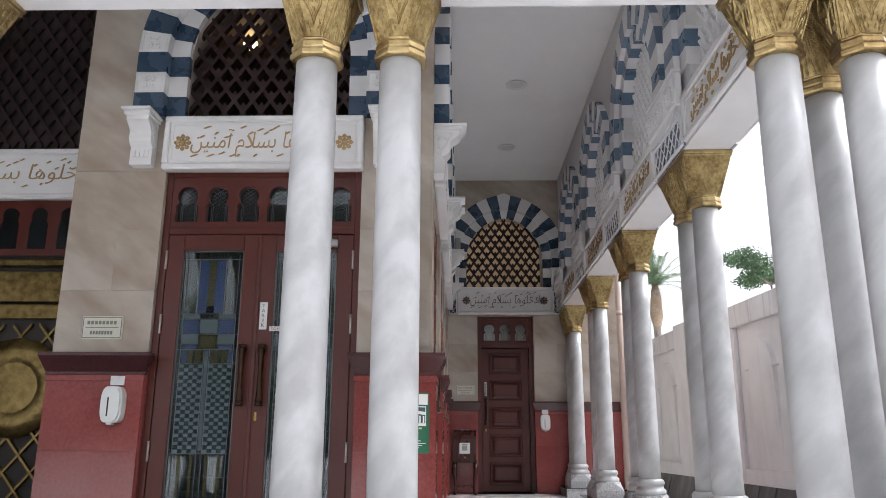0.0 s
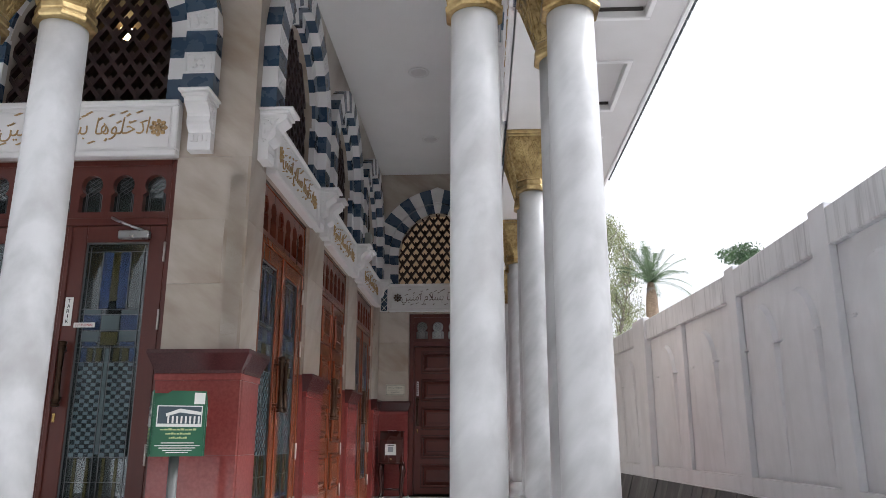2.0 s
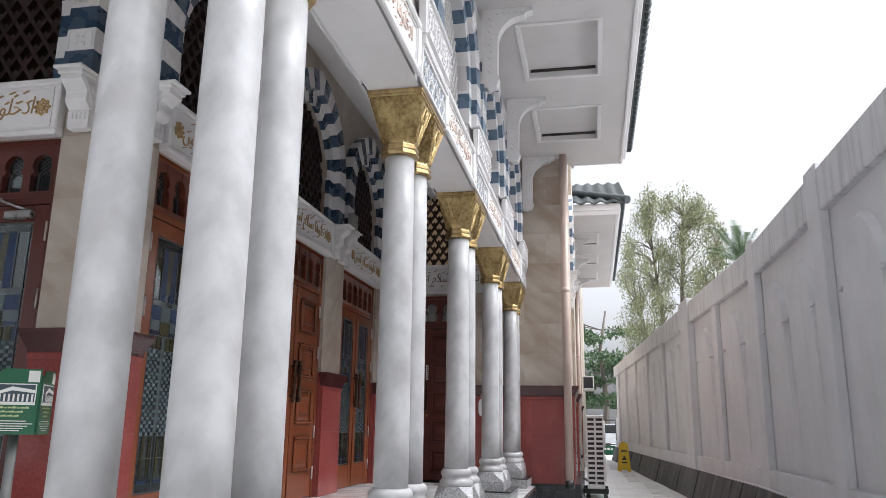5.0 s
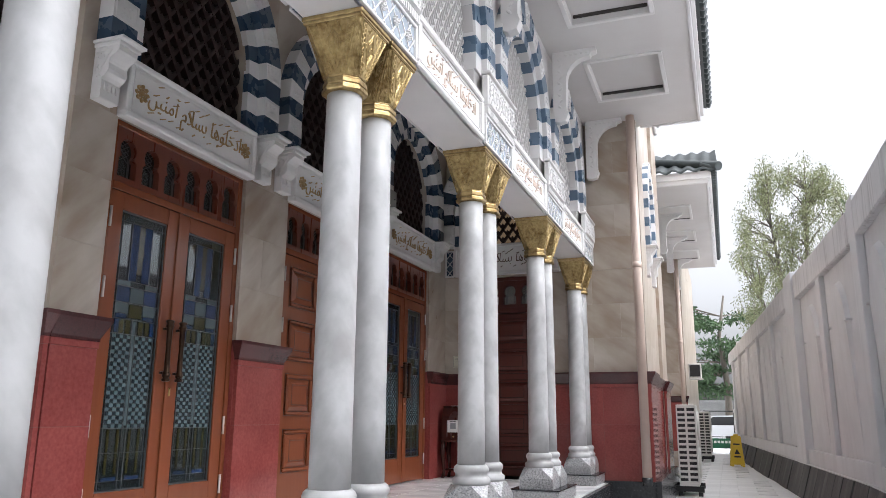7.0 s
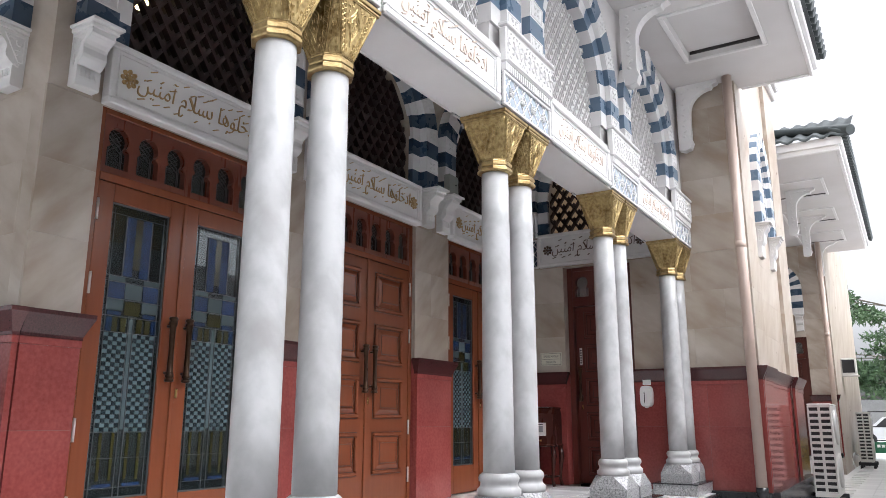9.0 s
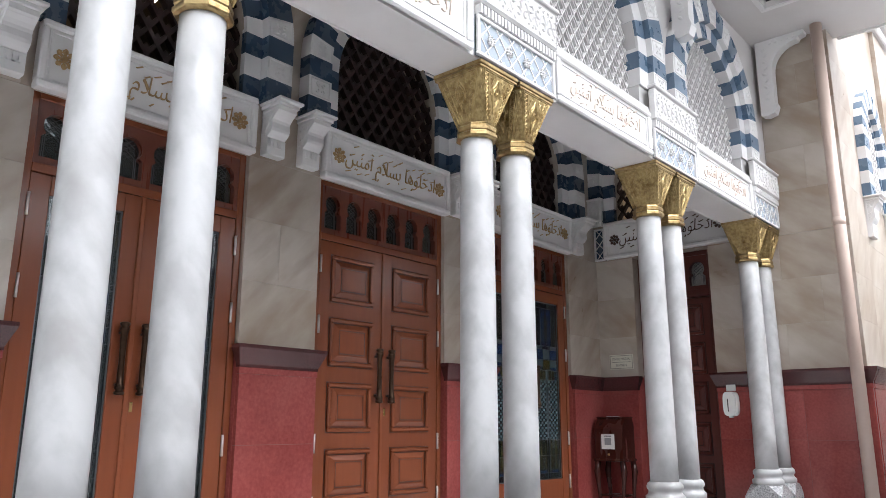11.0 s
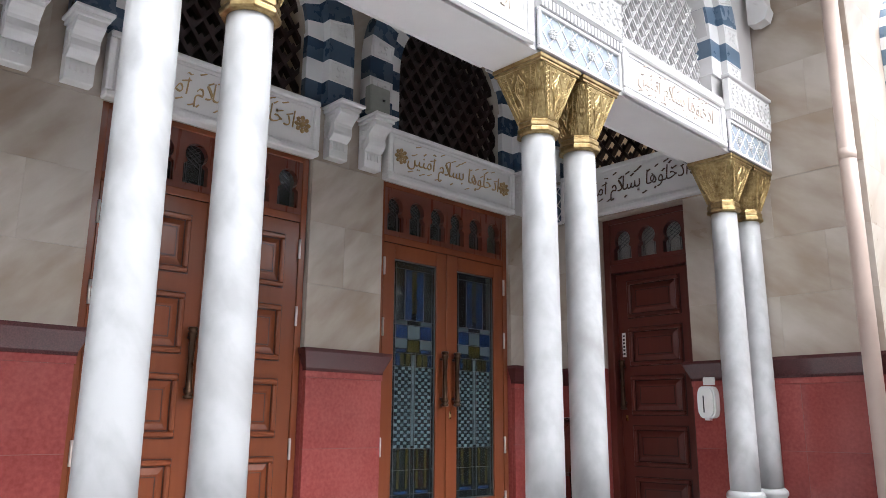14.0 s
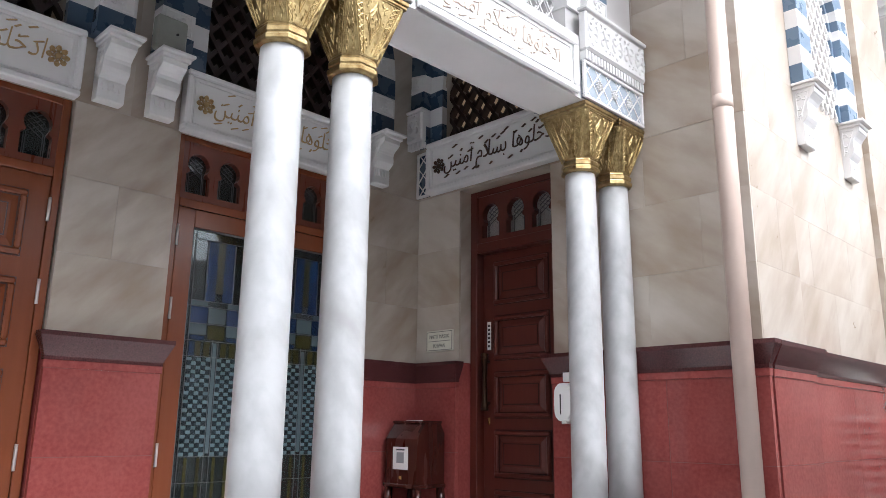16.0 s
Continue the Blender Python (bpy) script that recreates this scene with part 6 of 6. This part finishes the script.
# planting
LEAF = surface("olive_leaf", (0.17, 0.19, 0.085), (0.34, 0.36, 0.20), 0.6, scale=2.5, bump=0.0, big=1.0)
LEAF2 = surface("green_leaf", (0.03, 0.07, 0.03), (0.09, 0.16, 0.06), 0.55, scale=2.5, bump=0.0, big=1.0)
LEAF3 = surface("grey_green_frond", (0.06, 0.10, 0.05), (0.14, 0.20, 0.10), 0.55, scale=2.5, bump=0.0, big=1.0)
BARK = surface("grey_bark", (0.10, 0.085, 0.07), (0.22, 0.19, 0.16), 0.8, scale=12, stretch=(1, 1, 0.3), bump=0.3)


def leaves(rnd, blobs, per, size, droop, aspect=3.0):
    """Small leaf blades scattered through ellipsoids, denser outwards."""
    vs, fs = [], []
    for (cx, cy, cz), (rx, ry, rz) in blobs:
        for _ in range(per):
            d = Vector((rnd.gauss(0, 1), rnd.gauss(0, 1), rnd.gauss(0, 1))).normalized() * rnd.random() ** 0.45
            p = Vector((cx + d.x * rx, cy + d.y * ry, cz + d.z * rz))
            a = Vector((rnd.gauss(0, 1), rnd.gauss(0, 1), rnd.gauss(0, 1) - droop)).normalized()
            s = a.orthogonal().normalized()
            s.rotate(Matrix.Rotation(rnd.random() * 6.28, 3, a))
            l = size * rnd.uniform(0.6, 1.4)
            k = len(vs)
            vs += [p, p + a * l * 0.5 + s * l / aspect / 2, p + a * l, p + a * l * 0.5 - s * l / aspect / 2]
            fs.append((k, k + 1, k + 2, k + 3))
    me = bpy.data.meshes.new("crown")
    me.from_pydata(vs, [], fs)
    return me


def tree(x, y, label, stems, blobs, per, size, droop, leaf, seed, aspect=3.0):
    rnd = random.Random(seed)
    t = thing("tree", label, "tree", pose(x, y, 0), "trees behind the wall")
    knots = [Vector(a).lerp(Vector(b), k / 4) for pts, r in stems for a, b in zip(pts, pts[1:]) for k in (1, 2, 3, 4)]
    bm = bmesh.new()
    for pts, r in stems:
        tube(bm, pts, [r * (1 - 0.8 * i / (len(pts) - 1)) for i in range(len(pts))], 8)
    for (cx, cy, cz), (rx, ry, rz) in blobs:
        src = min(knots, key=lambda q: (q - Vector((cx, cy, cz - rz))).length)
        mid = (src + Vector((cx, cy, cz))) / 2 + Vector((rnd.uniform(-0.2, 0.2), 0, 0.15))
        tube(bm, [src, mid, (cx, cy, cz), (cx + rnd.uniform(-0.4, 0.4) * rx, cy, cz + rz * 0.7)], [0.036, 0.028, 0.018, 0.008], 5)
    part("trunk", bm, BARK, t)
    me = leaves(rnd, blobs, per, size, droop, aspect)
    me.materials.append(leaf)
    cr = new("crown", me)
    cr.parent = t
    return t


rnd = random.Random(3)
blobs = []
for i in range(230):
    z = rnd.uniform(3.5, 13.4)
    half = 2.9 * math.sin(math.pi * min(1, (z - 1.5) / 12.8)) ** 0.5
    blobs.append(((rnd.uniform(-half, half), rnd.uniform(-1.5, 1.5), z), (rnd.uniform(0.3, 0.6), 0.5, rnd.uniform(0.5, 1.1))))
stems = [([(0, 0, 0), (-0.3, 0, 4), (-0.8, 0, 8), (-1.1, 0.2, 11.5)], 0.2), ([(0.1, 0, 0), (0.3, 0.2, 4), (0.4, 0.2, 8.5), (0.7, 0, 12.4)], 0.22), ([(0.2, 0.1, 0), (1.0, 0, 4), (1.9, 0.2, 7.5), (2.4, 0, 10)], 0.17), ([(-0.2, 0, 0), (-1.0, 0, 4.2), (-1.8, 0, 7)], 0.13)]
tree(7.3, 42, "tall airy tree with drooping olive foliage and several pale stems", stems, blobs, 230, 0.155, 1.2, LEAF, 5, 4.0)
blobs = []
for i in range(26):
    blobs.append(((rnd.uniform(-4.5, 3.0), rnd.uniform(-1.5, 2.5), rnd.uniform(2.6, 8.2)), (rnd.uniform(0.9, 1.7), 1.2, rnd.uniform(0.22, 0.45))))
tree(3.6, 50, "spreading green tree with flat layered branches", [([(0, 0, 0), (0.1, 0, 3), (-0.2, 0, 6), (0.2, 0, 8.5)], 0.25)], blobs, 420, 0.30, 0.2, LEAF2, 8)
blobs = [((rnd.uniform(-2.3, 2.3), rnd.uniform(-1, 1), 10.2 + rnd.uniform(-0.5, 0.9)), (rnd.uniform(0.6, 1.0), 0.8, rnd.uniform(0.25, 0.5))) for i in range(16)]
tree(17.0, 41, "broad green tree crown showing over the boundary wall", [([(0, 0, 0), (0.2, 0, 5), (0, 0, 9.5)], 0.28)], blobs, 420, 0.22, 0.2, LEAF2, 9)
blobs = [((rnd.uniform(-14, 14), rnd.uniform(-2, 2), rnd.uniform(1.2, 4.5)), (rnd.uniform(1.0, 2.0), 1.4, rnd.uniform(0.6, 1.2))) for i in range(30)]
tree(0, 76, "row of dense green street trees far off", [([(0, 0, 0), (0, 0, 3)], 0.25)], blobs, 300, 0.5, 0.0, LEAF2, 10)

palm = thing("palm_tree", "palm with a ragged green crown behind the wall", "tree", pose(10.4, 40, 0))
trunk = [(0, 0, 0), (0.1, 0, 4), (-0.05, 0, 7.6), (0, 0, 9.0)]
part("trunk", tube(bmesh.new(), trunk, [0.24, 0.2, 0.19, 0.24], 10), BARK, palm)
part("dead_fronds", tube(bmesh.new(), [(0, 0, 6.9), (0, 0, 7.6), (0.02, 0, 8.5), (0, 0, 9.3)], [0.18, 0.34, 0.30, 0.16], 9), surface("dry_frond", (0.12, 0.08, 0.05), (0.30, 0.22, 0.15), 0.8, scale=14, bump=0.6), palm, "brown skirt of dead fronds")
rnd = random.Random(12)
for i in range(28):
    a = 2 * math.pi * i / 28 + rnd.uniform(-0.1, 0.1)
    up = rnd.uniform(0.25, 1.4)
    bm = bmesh.new()
    L = rnd.uniform(2.2, 3.0)
    prev = None
    pts = []
    for k in range(9):
        s = k / 8
        r = L * s * math.cos(up) * (1 - 0.1 * s)
        z = 9.3 + L * s * math.sin(up) - 1.1 * s * s * (1.3 - up * 0.6)
        pts.append(Vector((r * math.cos(a), r * math.sin(a), z)))
    for k in range(1, 9):
        d = (pts[k] - pts[k - 1]).normalized()
        side_v = d.cross(Vector((0, 0, 1))).normalized()
        for s in (-1, 1):
            for q in (0.0, 0.2, 0.4, 0.6, 0.8):
                p = pts[k - 1].lerp(pts[k], q)
                l = 0.50 * (1 - 0.5 * abs(k / 8 - 0.4))
                tip = p + side_v * s * l * 0.8 + d * l * 0.55 - Vector((0, 0, 0.14 * l / 0.5))
                bm.faces.new([bm.verts.new(c) for c in (p, p + d * 0.035, tip)])
        bm.faces.new([bm.verts.new(c) for c in (pts[k - 1] - side_v * 0.02, pts[k - 1] + side_v * 0.02, pts[k] + side_v * 0.015, pts[k] - side_v * 0.015)])
    part("frond", bm, LEAF3, palm)

# central portal at the far left of the front
AGED = surface("aged_brass", (0.10, 0.065, 0.020), (0.34, 0.245, 0.095), 0.42, metal=0.9, scale=18, bump=0.3, bump_scale=40)
portal = structure("wall_portal", "dark portal wall with brass bands beside the front door", TOY(0, 6.1))
# one near-black wall: the gate's dark brown and the hall's shade above
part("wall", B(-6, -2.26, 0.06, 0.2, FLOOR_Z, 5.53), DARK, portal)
part("reveal", B(-2.94, -2.30, -0.69, 0.06, 3.73, 5.52), STONE, portal)
calligraphy_panel(TOY(-3.95, 6.1) @ pose(0, 0.055, 3.19), 2.0, 0.455, INK, "white framed panel with gilt calligraphy over the portal")
bm = bmesh.new()
for s in (1, -1):
    for k in range(-30, 60):
        c = 3.66 + k * 0.2
        pts = [x for x in (-4.6 + 1.66 * i / 120 for i in range(121)) if 3.66 <= c + s * 1.38 * (x + 3.8) <= 5.5]
        if len(pts) > 1:
            xa, xb = pts[0], pts[-1]
            za, zb = c + s * 1.38 * (xa + 3.8), c + s * 1.38 * (xb + 3.8)
            prism(bm, [(xa, za - 0.025), (xb, zb - 0.025), (xb, zb + 0.025), (xa, za + 0.025)], 0.0 + 0.004 * s, 0.03)
part("portal_lattice", bm, LATTICE, portal)["kind"] = "stuff"
part("transom_panel", B(-4.6, -2.96, 0.02, 0.055, 2.70, 3.18), DARK_RED_WOOD, portal)
for i in range(6):
    x = -3.1 - 0.25 * i
    kh = keyhole(x, 2.76, 0.075, 3.12)
    part("keyhole_light", prism(bmesh.new(), [(2 * x - a, z) for a, z in kh] + kh[::-1], 0.012, 0.02), GLASS, portal)
part("brass_moulding", B(-4.6, -2.96, -0.02, 0.055, 2.60, 2.66, 0.01), AGED, portal)
part("brass_band", B(-4.6, -2.98, 0.0, 0.055, 2.30, 2.56, 0.006), AGED, portal)
part("brass_band", B(-4.6, -2.98, 0.0, 0.055, 2.16, 2.28, 0.006), AGED, portal)
bm = bmesh.new()
for s in (1, -1):
    for k in range(-20, 30):
        c = 0.4 + k * 0.27
        pts = [x for x in (-4.6 + 1.62 * i / 120 for i in range(121)) if 0.45 <= c + s * 1.2 * (x + 3.4) <= 2.12]
        if len(pts) > 1:
            xa, xb = pts[0], pts[-1]
            za, zb = c + s * 1.2 * (xa + 3.4), c + s * 1.2 * (xb + 3.4)
            prism(bm, [(xa, za - 0.014), (xb, zb - 0.014), (xb, zb + 0.014), (xa, za + 0.014)], 0.02 + 0.003 * s, 0.055)
part("gate_lattice", bm, AGED, portal)["kind"] = "stuff"
med = part("medallion", lathe(bmesh.new(), [(0.40, 0), (0.40, 0.02), (0.30, 0.05), (0.22, 0.05), (0.20, 0.03)], 40), AGED, portal, "round brass medallion")
med.matrix_basis = pose(-3.62, 0.03, 1.60, 90)

# paving slabs of the passage
paving = structure("pavement", "pale grey stone paving along the passage")
pm = [part("paver", B(0.003, w - 0.003, 0.003, 0.297, 0, 0.012, 0.002), PAVING, paving) for w in (0.6,)][0]
pm.location = (2.75, 13.2, 0)
for j in range(52):
    for i in range(4):
        x, y = 2.75 + 0.6 * i - (0.3 if j % 2 else 0), 13.2 + 0.3 * j
        if (i, j) == (0, 0) or x + 0.6 > 4.75 - 0.061 * (y - 11.2) - 0.0 or x < 2.68:
            continue
        ob = new("paver", pm.data)
        ob.parent = paving
        ob.location = (x, y, 0)

# unseen front eave added for shade; trees across the forecourt that glass doors mirror
part("soffit_front", B(-6, BEAM_OUT - 0.052, 0.9, CAP0 + 0.04, EZ, EZ + 0.12), PLASTER, eave)
rnd = random.Random(21)
for k in range(4):
    blobs = [((rnd.uniform(-2.6, 2.6), rnd.uniform(-1.5, 1.5), rnd.uniform(2.4, 6.5)), (rnd.uniform(0.6, 1.1), 0.9, rnd.uniform(0.4, 0.8))) for i in range(24)]
    tree(-7 + 5.5 * k, -16 - (k % 2) * 2, "leafy green tree across the forecourt", [([(0, 0, 0), (0.1, 0, 2), (-0.2, 0, 4), (0.2, 0, 6)], 0.22)], blobs, 160, 0.34, 0.2, LEAF2, 30 + k)
